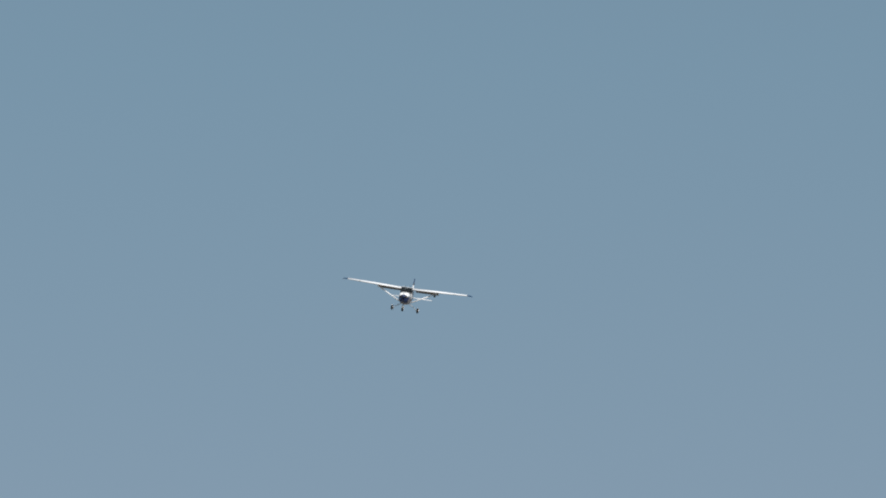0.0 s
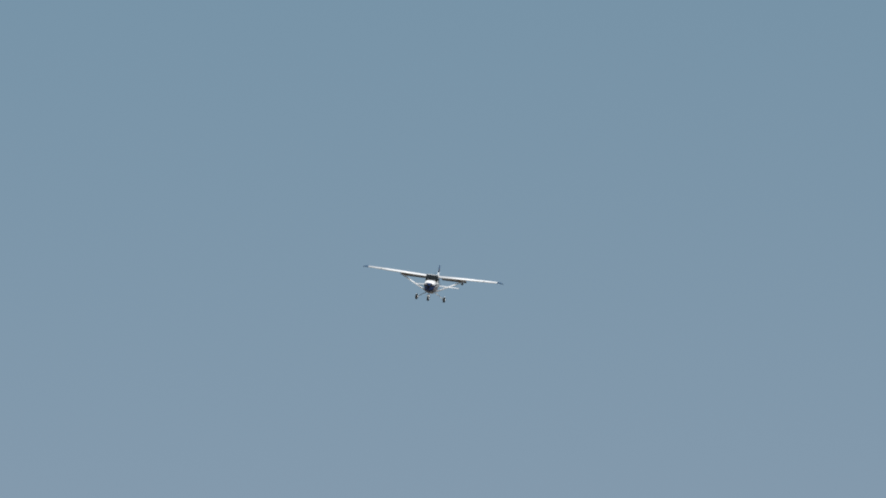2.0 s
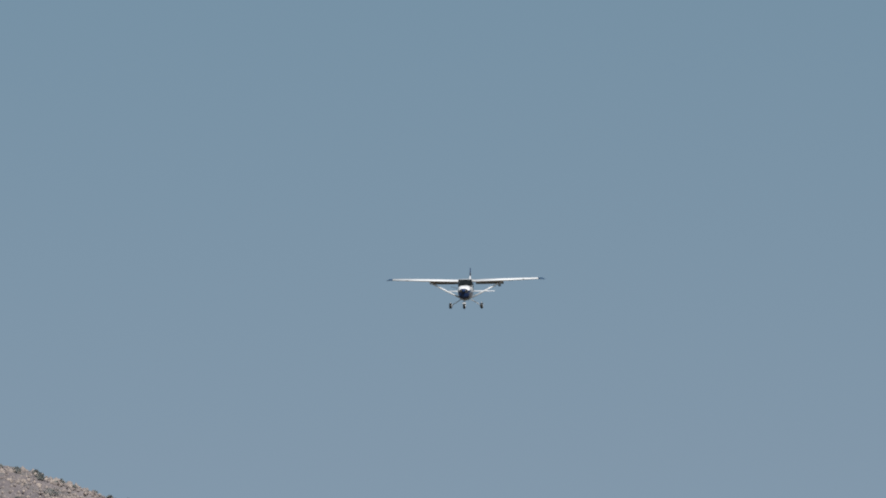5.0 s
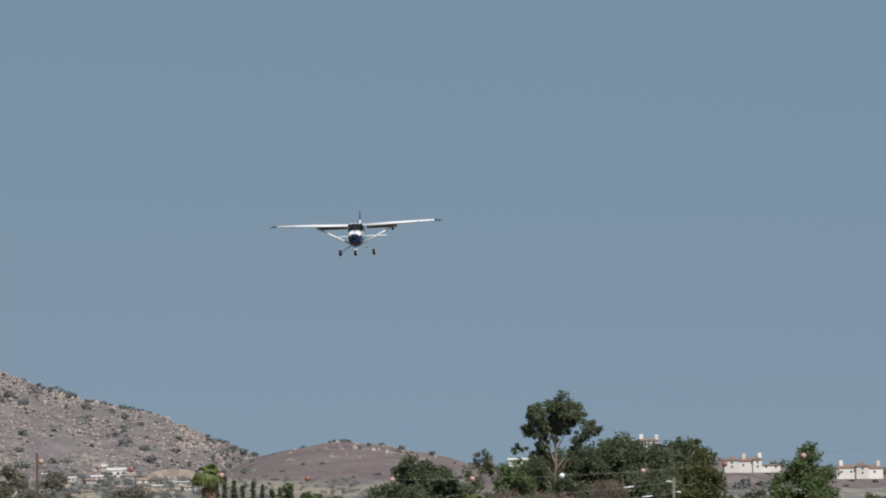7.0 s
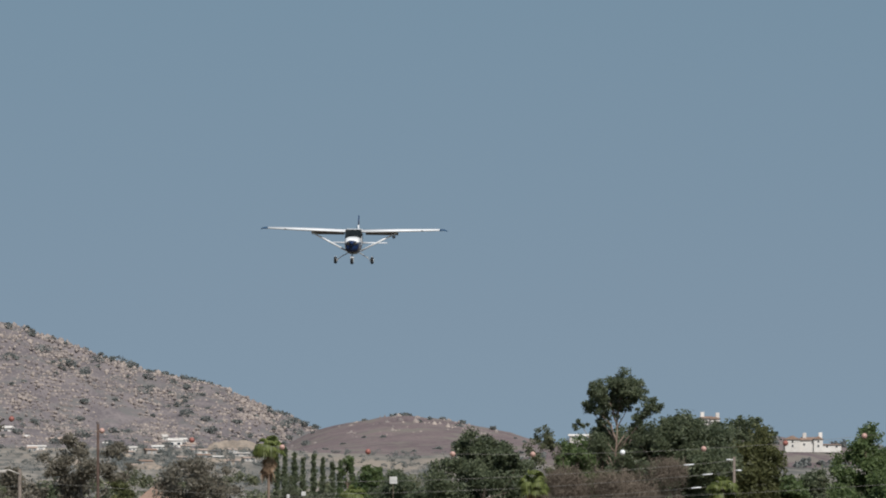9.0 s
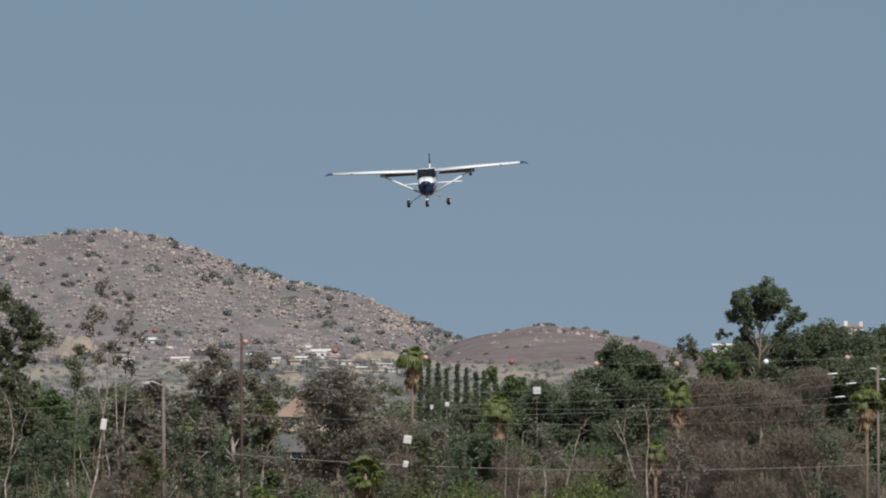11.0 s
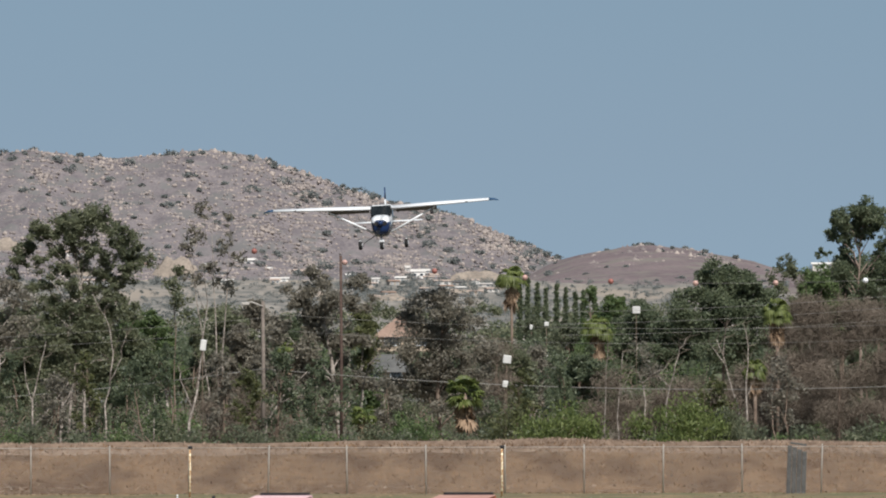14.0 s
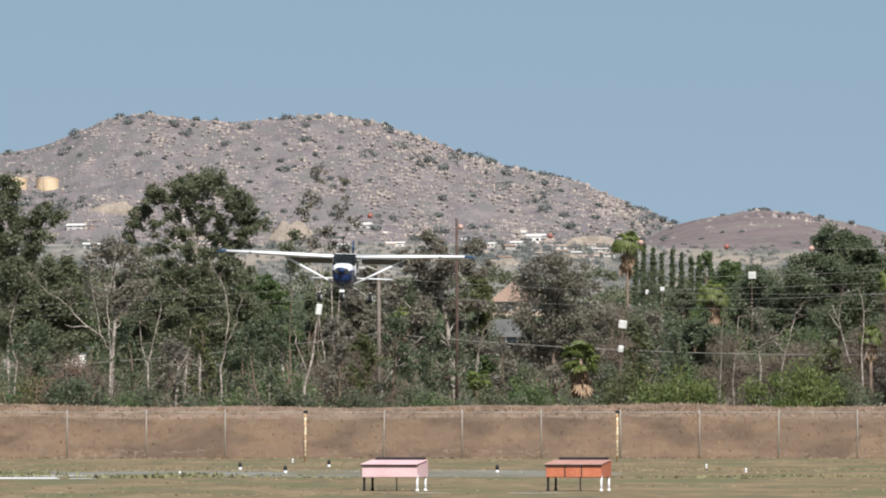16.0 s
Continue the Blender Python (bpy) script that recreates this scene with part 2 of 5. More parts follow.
def tube(pts, radii, sides=6):
    """Vertices and faces of a tapered tube through the points."""
    V, Fc = [], []
    pts = [Vector(p) for p in pts]
    for i, p in enumerate(pts):
        d = (pts[min(i + 1, len(pts) - 1)] - pts[max(i - 1, 0)]).normalized()
        a = d.cross(Vector((0.31, 0.95, 0.02))).normalized()
        b = d.cross(a)
        for k in range(sides):
            t = 2 * math.pi * k / sides
            V.append(p + (a * math.cos(t) + b * math.sin(t)) * radii[i])
    for i in range(len(pts) - 1):
        for k in range(sides):
            Fc.append((i * sides + k, i * sides + (k + 1) % sides, (i + 1) * sides + (k + 1) % sides, (i + 1) * sides + k))
    Fc.append(tuple(range(sides))[::-1])
    Fc.append(tuple(range(len(V) - sides, len(V))))
    return V, Fc


def join(lists):
    V, Fc = [], []
    for v, f in lists:
        o = len(V)
        V += v
        Fc += [tuple(i + o for i in q) for q in f]
    return V, Fc


def rod(name, pts, radii, material, parent=None, label="", sides=6):
    if not isinstance(radii, (list, tuple)):
        radii = [radii] * len(pts)
    return mesh(name, *tube(pts, radii, sides), material, parent, label, True)


def empty(name, x, y, z, rz=0):
    ob = new(name)
    ob.matrix_basis = pose(x, y, z, 0, 0, rz)
    return ob


def flakes(rng, centres, length, width, droop=0.3, upright=0.0):
    """A wedge-shaped leaf at each centre: vertices and faces as arrays."""
    n = len(centres)
    d = rng.normal(size=(n, 3))
    d[:, 2] = d[:, 2] * (1 - droop) - droop + upright * 2.2
    d /= np.linalg.norm(d, axis=1)[:, None] + 1e-6
    s = np.cross(d, rng.normal(size=(n, 3)))
    s /= np.linalg.norm(s, axis=1)[:, None] + 1e-6
    k = rng.uniform(0.6, 1.35, (n, 1))
    a, b = d * length * k * 0.5, s * width * k * 0.5
    V = np.stack([centres - a, centres + a + b, centres + a - b], 1).reshape(-1, 3)
    return V, np.arange(3 * n).reshape(-1, 3)


def np_mesh(name, V, Q, material, parent=None, label=""):
    me = bpy.data.meshes.new(name)
    me.vertices.add(len(V))
    me.vertices.foreach_set("co", np.asarray(V, np.float32).ravel())
    me.loops.add(Q.size)
    me.loops.foreach_set("vertex_index", Q.ravel().astype(np.int32))
    me.polygons.add(len(Q))
    k = Q.shape[1]
    me.polygons.foreach_set("loop_start", np.arange(0, Q.size, k, dtype=np.int32))
    me.polygons.foreach_set("loop_total", np.full(len(Q), k, np.int32))
    me.update(calc_edges=True)
    return link(name, me, material, parent, label)


# ---- ground ----
def ground_z(x, y):
    """Height of the ground: flat airfield, a low bank behind the fence, and a valley floor that rises to the hills."""
    x, y = np.asarray(x, float), np.asarray(y, float)
    far = np.interp(y, [500, 650, 1000, 1600, 2600, 3300, 3800, 5000], [1.4, 1.6, 6, 15, 30, 44, 52, 52])
    crest = 2.0 + 0.05 * np.sin(x * 0.23) + 0.04 * np.sin(x * 0.71 + 1)
    up = np.clip((y - 463.5) / 13.5, 0, 1)
    down = np.clip((y - 481) / 19, 0, 1)
    near = crest * up ** 0.8 * (1 - down) + 1.4 * down
    z = np.where(y < 500, near, far)
    return z + np.where((y > 464) & (y < 490), 0.05 * np.sin(x * 2.9) * np.sin(y * 2.1 + x), 0)


def build_ground():
    xs = np.concatenate([np.linspace(-3500, -130, 18), np.linspace(-125, 130, 256), np.linspace(150, 3500, 18)])
    ys = np.concatenate([np.linspace(-3000, 250, 14), np.linspace(262, 458, 50), np.linspace(460, 502, 64), np.linspace(510, 1000, 60), np.linspace(1030, 4990, 100)])
    X, Y = np.meshgrid(xs, ys)
    Z = ground_z(X, Y)
    nx, ny = len(xs), len(ys)
    V = np.stack([X, Y, Z], -1).reshape(-1, 3)
    i = (np.arange(ny - 1)[:, None] * nx + np.arange(nx - 1)[None]).ravel()
    Q = np.stack([i, i + 1, i + nx + 1, i + nx], 1)
    ob = np_mesh("ground", V, Q, [GRASS, BANK, VALLEY, CREST, LITTER])
    yc = ((ys[:-1] + ys[1:]) / 2).repeat(nx - 1)
    ob.data.polygons.foreach_set("material_index", np.where(yc < 462, 0, np.where(yc < 473.5, 1, np.where(yc < 483, 3, np.where(yc < 900, 4, 2)))).astype(np.int32))
    tagged(ob, "dry grass airfield rising to a scrubby valley", "ground", kind="structure")


build_ground()

mesh("taxiway", *join([([(-70, 352, 0.004), (4.3, 352, 0.004), (5.6, 364, 0.004), (4.9, 386, 0.004), (-70, 386, 0.004)], [(0, 1, 2, 3)])]), TARMAC)
tagged(bpy.data.objects["taxiway"], "worn grey tarmac strip across the grass", "taxiway", kind="structure")
ob = mesh("tarmac_edge", [(4.0, 375, 0.006), (60, 376, 0.006), (60, 377.2, 0.006), (4.0, 376.4, 0.006)], [(0, 1, 2, 3)], CONCRETE)
tagged(ob, "pale broken edge strip half lost in the grass", "edge strip", kind="structure")
for x0, x1, y0, y1 in ((-19, -11.0, 341, 349), (-16.5, -10.2, 354, 358), (-10.8, -9.9, 342, 344.4), (1.6, 3.2, 289.5, 290.5), (-0.6, 0.2, 290, 291)):
    ob = mesh("painted_marking", [(x0, y0, 0.009), (x1, y0 + 0.3, 0.009), (x1 - 0.4, y1, 0.009), (x0, y1, 0.009)], [(0, 1, 2, 3)], PAINT_LINE)
    tagged(ob, "worn white paint marking on the airfield", "marking", kind="structure")


def tufts(name, label, n, x0, x1, y0, y1, height, width, material, seed, clumping=0.0, drift=60):
    """Blades of grass and weed standing on the ground."""
    rng = np.random.default_rng(seed)
    x, y = rng.uniform(x0, x1, n), rng.uniform(y0, y1, n)
    if clumping:
        cx, cy = rng.uniform(x0, x1, n // drift + 1), rng.uniform(y0, y1, n // drift + 1)
        k = rng.integers(0, len(cx), n)
        x, y = cx[k] + rng.normal(0, clumping, n), np.clip(cy[k] + rng.normal(0, clumping, n), y0, y1)
    h = height * rng.uniform(0.4, 1.3, n)
    a = rng.uniform(0, math.pi, n)
    z = ground_z(x, y) - 0.02
    lean = rng.normal(0, 0.35, (n, 2)) * h[:, None]
    w = width * rng.uniform(0.5, 1.4, n)
    base = np.stack([x, y, z], 1)
    wx = np.stack([np.cos(a) * w, np.sin(a) * w, 0 * a], 1)
    tip = base + np.stack([lean[:, 0], lean[:, 1], h], 1)
    V = np.stack([base - wx, base + wx, tip + wx * 0.3, tip - wx * 0.3], 1).reshape(-1, 3)
    tagged(np_mesh(name, V, np.arange(4 * n).reshape(-1, 4), material), label, "grass", kind="stuff")


tufts("dry_weeds", "brown dry weeds covering the bank", 15000, -24, 34, 464, 476, 0.10, 0.03, WEED, 1)

tufts("foot_straw", "pale straw lying along the foot of the bank", 2200, -24, 34, 461.5, 464.5, 0.06, 0.09, CRESTWEED, 9, 1.2)
tufts("straw_crest", "bleached weeds along the crest of the bank", 6000, -24, 34, 473.5, 481, 0.075, 0.035, CRESTWEED, 2, 1.6, 150)
tufts("dry_grass", "short dry grass on the airfield", 5000, -20, 26, 276, 461, 0.035, 0.07, STRAW, 3, 1.6)
tufts("green_grass", "patchy green weeds on the airfield", 2600, -20, 26, 278, 461, 0.035, 0.10, GREENWEED, 4, 1.8)
tufts("edge_weeds", "low green weeds along the tarmac's edge", 1700, -20, 26, 347, 357, 0.06, 0.09, GREENWEED, 6, 0.8)
tufts("verge_weeds", "green weeds growing over the tarmac's edge", 900, -13.2, -6.5, 344, 362, 0.11, 0.07, GREENWEED, 10, 0.55, 300)
tufts("far_edge_weeds", "low dry weeds along the tarmac's far edge", 3500, -20, 26, 380, 392, 0.035, 0.07, STRAW, 7, 2.2)
tufts("tall_weeds", "taller dry weeds at the foot of the fence", 1500, -24, 34, 455, 465, 0.05, 0.05, STRAW, 5, 2.2)


# ---- hills ----
def hill(name, label, y_front, y_crest, z_front, crest, material, rough, seed, step):
    """A hillside climbing from y_front to a crest line; crest: (x, height) of its main swells. Returns its height as a function."""
    cx, cz = [c[0] for c in crest], [c[1] for c in crest]
    xs = np.arange(cx[0], cx[-1] + step, step)
    ts = np.linspace(0, 1.5, 80)
    smooth_z = np.array([np.mean(np.interp(x + np.linspace(-8, 8, 9), cx, cz)) for x in xs])
    V = np.zeros((len(ts), len(xs), 3))
    for j, t in enumerate(ts):
        y = y_front + (y_crest - y_front) * t
        up = t if t <= 1 else 2 - t
        up = up * up * (3 - 2 * up) * 0.45 + up * 0.55
        for i, x in enumerate(xs):
            n1 = noise.noise((x / 34 + seed, y / 40, 0.3)) * 4.5 + noise.noise((x / 9, y / 11 + seed, 1.7)) * 1.8 + noise.noise((x / 3, y / 3.5 + seed, 4.1)) * 0.8
            V[j, i] = (x, y, z_front + (smooth_z[i] - z_front) * up + n1 * rough * min(1, t * 3) * (0.45 if t > 0.93 else 1))
    ny, nx = len(ts), len(xs)
    q = (np.arange(ny - 1)[:, None] * nx + np.arange(nx - 1)[None]).ravel()
    ob = np_mesh(name, V.reshape(-1, 3), np.stack([q, q + 1, q + nx + 1, q + nx], 1), material)
    tagged(ob, label, "hill", kind="structure")

    def surface(x, t):
        i = int(np.clip((x - xs[0]) / step, 0, nx - 1))
        j = int(np.clip(t / 1.5 * (ny - 1), 0, ny - 1))
        return V[j, i]
    return surface


MAIN = hill("hill_rocky", "dry boulder-strewn hill under a hazy sky", 4030, 4200, 50,
            [(-330, 70), (-210, 88), (-157, 89.5), (-138, 92), (-122, 102.5), (-104, 104), (-83, 100), (-53, 102), (-27, 102.5), (-8, 96.4), (-1, 92.8), (23, 84), (45, 78.5), (63, 71), (80, 64), (110, 54), (170, 42)], HILL, 1.0, 3.0, 2.0)
LOW = hill("hill_low", "low smooth brown hill behind the trees", 3250, 3900, 43,
           [(30, 40), (58, 49), (74, 59), (88, 62.4), (103, 64.4), (122, 62.4), (137, 58.5), (152, 52), (185, 44), (230, 40)], HILL_SMOOTH, 0.35, 9.0, 2.0)
RIDGE = hill("hill_ridge", "brown ridge carrying white villas", 2890, 3000, 33,
             [(95, 33), (122, 43), (140, 46), (159, 46.5), (172, 46.2), (188, 43), (219, 40.3), (260, 36), (330, 32)], HILL_SMOOTH, 0.3, 15.0, 2.0)

ICO = [(0, 0, 1), (0.894, 0, 0.447), (0.276, 0.851, 0.447), (-0.724, 0.526, 0.447), (-0.724, -0.526, 0.447), (0.276, -0.851, 0.447),
       (0.724, 0.526, -0.447), (-0.276, 0.851, -0.447), (-0.894, 0, -0.447), (-0.276, -0.851, -0.447), (0.724, -0.526, -0.447), (0, 0, -1)]
ICO_F = [(0, 1, 2), (0, 2, 3), (0, 3, 4), (0, 4, 5), (0, 5, 1), (1, 6, 2), (2, 7, 3), (3, 8, 4), (4, 9, 5), (5, 10, 1), (6, 7, 2), (7, 8, 3), (8, 9, 4), (9, 10, 5), (10, 6, 1), (11, 7, 6), (11, 8, 7), (11, 9, 8), (11, 10, 9), (11, 6, 10)]


def boulders(name, label, surface, n, x0, x1, t0, t1, r0, r1, material, seed, gather=0.0):
    """Rocks half sunk in a slope, gathered into outcrops."""
    rng = np.random.default_rng(seed)
    ico, V, Fc = np.array(ICO), [], []
    while len(V) < n:
        x, t = rng.uniform(x0, x1), rng.uniform(t0, t1)
        p = surface(x, t)
        rich = 0.5 + noise.noise((x / 17, t * 7, seed)) + 0.7 * noise.noise((x / 6, t * 19, seed + 3.0))
        if gather and rng.random() > 0.12 + gather * rich:
            continue
        r = r0 + (r1 - r0) * rng.random() ** 2.6 * (0.6 + 0.6 * max(0, rich))
        s = ico * rng.uniform(0.7, 1.2, (12, 1)) * r * rng.uniform(0.75, 1.3, (1, 3)) * (0.85, 0.85, 0.95)
        Fc.append(np.array(ICO_F) + 12 * len(V))
        V.append(s + (x, p[1] + rng.normal(0, 0.6), p[2] - r * 0.3))
    tagged(np_mesh(name, np.concatenate(V), np.concatenate(Fc), material), label, "boulders", kind="stuff")


def scrub(name, label, surface, n, x0, x1, t0, t1, r0, r1, seed, leaves=70):
    rng = np.random.default_rng(seed)
    C = []
    for i in range(n):
        x, t = rng.uniform(x0, x1), rng.uniform(t0, t1)
        p = surface(x, t)
        r = r0 + (r1 - r0) * rng.random() ** 2.5
        d = rng.normal(size=(leaves, 3))
        d /= np.linalg.norm(d, axis=1)[:, None]
        C.append(d * r * (1.3, 1.3, 0.7) * rng.uniform(0.5, 1, (leaves, 1)) + (x, p[1], p[2] + r * 0.35))
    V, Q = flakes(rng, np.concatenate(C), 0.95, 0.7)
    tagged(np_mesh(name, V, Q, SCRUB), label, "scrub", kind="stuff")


boulders("hill_boulders", "pale granite boulders scattered over the hillside", MAIN, 29000, -180, 105, 0.08, 1.0, 0.2, 0.95, ROCK, 11, 0.75)
boulders("crest_boulders", "big granite outcrops along the hill's crest", MAIN, 330, -125, 75, 0.9, 1.0, 0.5, 1.8, ROCK, 12, 0.9)
boulders("low_hill_boulders", "a few pale rocks on the low hill", LOW, 120, 66, 128, 0.55, 0.96, 0.5, 1.9, ROCK, 13, 0.9)
scrub("hill_scrub", "grey-green bushes on the rocky hill", MAIN, 270, -190, 105, 0.1, 1.0, 0.6, 2.6, 14, 80)
scrub("crest_scrub", "bushes along the hill's skyline", MAIN, 60, -150, 90, 0.93, 1.0, 0.6, 1.9, 15)
scrub("low_hill_scrub", "dark bushes on the low brown hill", LOW, 60, 50, 170, 0.1, 1.0, 0.3, 1.2, 16)
scrub("low_crest_scrub", "a thicket of bushes on the low hill's top", LOW, 9, 101, 107, 0.97, 1.0, 0.8, 1.5, 18)
scrub("ridge_scrub", "bushes on the villa ridge", RIDGE, 160, 100, 250, 0.2, 1.0, 0.4, 2.2, 17)


# ---- distant buildings ----
def on_slope(h, v, d0=1500, d1=4190):
    """How far off the rising ground or hillside is met on bearing h at grid height v."""
    d = d0
    while d < d1:
        x = side(h, d)
        z = float(ground_z(x, d))
        for surface, a, b in ((MAIN, 4030, 4200), (LOW, 3250, 3900)):
            if a < d < b:
                q = surface(x, (d - a) / (b - a))
                if abs(q[0] - x) < 6:
                    z = max(z, q[2])
        if 707 - (z - EYE[2]) * 21000 / d <= v:
            return d
        d += 6
    return d1


TILE_PALE = mat("pale_tile_roof", (0.34, 0.26, 0.22), (0.48, 0.38, 0.32), 2.0, 0.3, 0.9, 0.3)
TAN_WALL = mat("dusty_plaster", (0.27, 0.235, 0.205), (0.42, 0.37, 0.32), 3.0, 0.3, 0.9, 0.1, per_object=True)


def house(h, v, w, tall, d, label, name="house", wall=STUCCO, roof=TILE, gable=True, storeys=1, chimneys=0, turn=0.0, depth=0.6, share=0.3, hip=0.25):
    """A house whose wall foot shows at (h, v); w and tall in grid steps."""
    k = d / 21000
    base = spot(h, v, d)
    W, H, D = w * k, tall * k, w * k * depth
    top = empty(name, base.x, base.y, base.z - 0.5, turn)
    tagged(top, label, "house")
    part("wall", boxed(-W / 2, W / 2, -D / 2, D / 2, 0, H * (1 - share) + 0.5), wall, top)
    bm = bmesh.new()
    z, e = H * (1 - share) + 0.504, W * 0.04 + 0.15
    r = H * share
    pts = [(-W / 2 - e, -D / 2 - e, z), (W / 2 + e, -D / 2 - e, z), (W / 2 + e, D / 2 + e, z), (-W / 2 - e, D / 2 + e, z)]
    ins = 0 if gable else W * hip
    pts += [(-W / 2 - e + ins, 0, z + r), (W / 2 + e - ins, 0, z + r)]
    vs = [bm.verts.new(p) for p in pts]
    for f in ((0, 1, 5, 4), (2, 3, 4, 5), (0, 4, 3), (1, 2, 5), (3, 2, 1, 0)):
        bm.faces.new([vs[i] for i in f])
    rf = part("roof", bm, roof, top)
    for c in range(chimneys):
        x = -W * 0.3 + c * W * 0.55
        part("chimney", boxed(x - 0.5, x + 0.5, -0.5, 0.5, z + r * 0.2, z + r + H * 0.3, bevel=0.05), wall, rf)
    n = max(2, int(W / 3.2))
    for s in range(storeys):
        for i in range(n):
            x = -W / 2 + W * (i + 0.5) / n
            zz = 0.5 + H * (1 - share) * (s + 0.5) / storeys
            win = part("window", boxed(x - W * 0.22 / n - 0.08, x + W * 0.22 / n + 0.08, -D / 2 - 0.06, -D / 2 + 0.02, zz - H * 0.13 / storeys - 0.08, zz + H * 0.13 / storeys + 0.08), WHITE, top)
            part("pane", boxed(x - W * 0.22 / n, x + W * 0.22 / n, -D / 2 - 0.09, -D / 2 - 0.06, zz - H * 0.13 / storeys, zz + H * 0.13 / storeys), PANE, win)
    return top


VILLA = "white stucco villa with tiled roof on the ridge"


def gable_roof(x0, x1, y0, y1, z, rise, along_x, hip=0.0):
    """A pitched roof over a rectangle, its ridge along x or y."""
    bm = bmesh.new()
    if along_x:
        ridge = [(x0 + hip, (y0 + y1) / 2, z + rise), (x1 - hip, (y0 + y1) / 2, z + rise)]
        faces = ((0, 1, 5, 4), (2, 3, 4, 5), (3, 0, 4), (1, 2, 5), (3, 2, 1, 0))
    else:
        ridge = [((x0 + x1) / 2, y0 + hip, z + rise), ((x0 + x1) / 2, y1 - hip, z + rise)]
        faces = ((0, 1, 4), (1, 2, 5, 4), (2, 3, 5), (3, 0, 4, 5), (3, 2, 1, 0))
    vs = [bm.verts.new(p) for p in [(x0, y0, z), (x1, y0, z), (x1, y1, z), (x0, y1, z)] + ridge]
    for f in faces:
        bm.faces.new([vs[q] for q in f])
    return bm


def villa(h, v, d, label, blocks):
    """A villa of several blocks; each: bearing from its middle, width, wall height, forward step, ridge along x, roof rise, chimney (grid steps)."""
    k = d / 21000
    b = spot(h, v, d)
    ob = empty("villa", b.x, b.y, b.z - 1.0)
    tagged(ob, label, "house")
    for hx, w, tall, fwd, along, rise, chim in blocks:
        x, W, H, y = hx * k, w * k, tall * k + 1.0, -fwd * k
        part("wall", boxed(x - W / 2, x + W / 2, y, y + 8, 0, H), STUCCO, ob)
        rf = part("roof", gable_roof(x - W / 2 - 0.3, x + W / 2 + 0.3, y - 0.3, y + 8.3, H + 0.004, rise * k, along, W * 0.22 if along else 0), TILE, ob)
        if chim:
            c = part("chimney", boxed(x + chim * W - 0.45, x + chim * W + 0.45, y + 2.5, y + 3.4, H + 0.02, H + rise * k + 1.0, bevel=0.04), STUCCO, rf)
        n = max(1, int(W / 2.1))
        for q in range(n):
            for s in range(2 if tall > 14 else 1):
                wx, wz = x - W / 2 + W * (q + 0.5) / n, 1.0 + tall * k * ((s + 0.45) / 2 if tall > 14 else 0.45)
                bm = boxed(wx - 0.22, wx + 0.22, y - 0.05, y + 0.02, wz - 0.22, wz + 0.12)
                bmesh.ops.create_cone(bm, cap_ends=True, segments=12, radius1=0.22, radius2=0.22, depth=0.07, matrix=pose(wx, y - 0.0155, wz + 0.12, 90))
                part("window", bm, PANE, ob)


villa(1891, 397, 2900, VILLA + " above dark trees", ((-4, 28, 22, 0, True, 4, -0.28), (10, 16, 21, 6, False, 4, 0.3)))
villa(2066, 427, 2900, VILLA + " with gabled wings", ((-28, 26, 15, 8, False, 7, 0), (2, 36, 14, 0, True, 6, -0.2), (18, 16, 16, 5, False, 5, 0.3), (42, 34, 6, 3, True, 2, 0)))
villa(2262, 440, 2900, VILLA, ((-20, 34, 13, 0, True, 6, -0.25), (8, 22, 15, 7, False, 7, 0), (30, 30, 12, 0, True, 6, 0.25)))
house(1662, 416, 38, 12, 2900, "pale stucco building with flat roof among trees", "villa", roof=STUCCO)
FAR = "pale house at the foot of the hill"
for i, (h, v, w, tall, d) in enumerate(((945, 430, 24, 16, 3300), (985, 442, 30, 9, 3200), (640, 408, 34, 14, 3350), (600, 440, 34, 9, 3200), (335, 392, 34, 12, 3350), (135, 408, 30, 12, 3300), (165, 440, 34, 10, 3100), (1045, 440, 16, 8, 3250), (870, 438, 14, 9, 3300), (700, 436, 30, 8, 3150), (1075, 455, 22, 8, 3100), (925, 422, 12, 14, 3310), (760, 420, 16, 8, 3300), (545, 398, 20, 10, 3380), (1020, 452, 18, 7, 3150), (958, 426, 14, 12, 0), (972, 432, 16, 10, 0), (915, 436, 20, 9, 0), (825, 430, 16, 8, 0), (735, 426, 24, 12, 0), (675, 420, 22, 10, 0), (580, 412, 26, 9, 0), (155, 402, 18, 9, 0), (180, 416, 14, 8, 0), (1062, 446, 26, 7, 0), (895, 428, 12, 8, 0)) + tuple((830 + 31 * q % 270, 428 + 17 * q % 43, 13 + 5 * q % 12, 7 + q % 4, 0) for q in range(16)) + tuple((110 + 97 * q % 620, 402 + 13 * q % 40, 16 + 7 * q % 14, 8 + q % 4, 0) for q in range(12))):
    house(h, v, w, tall, on_slope(h, v), FAR if i < 26 else "small tan house at the foot of the hill", wall=STUCCO if i < 26 or i % 5 == 0 else TAN_WALL, roof=(STUCCO, TILE_PALE, STUCCO)[i % 3] if i < 26 else (TILE_PALE, TILE, SHINGLE)[i % 3], storeys=1 + i % 2, turn=(0, 24, -18)[i % 3])
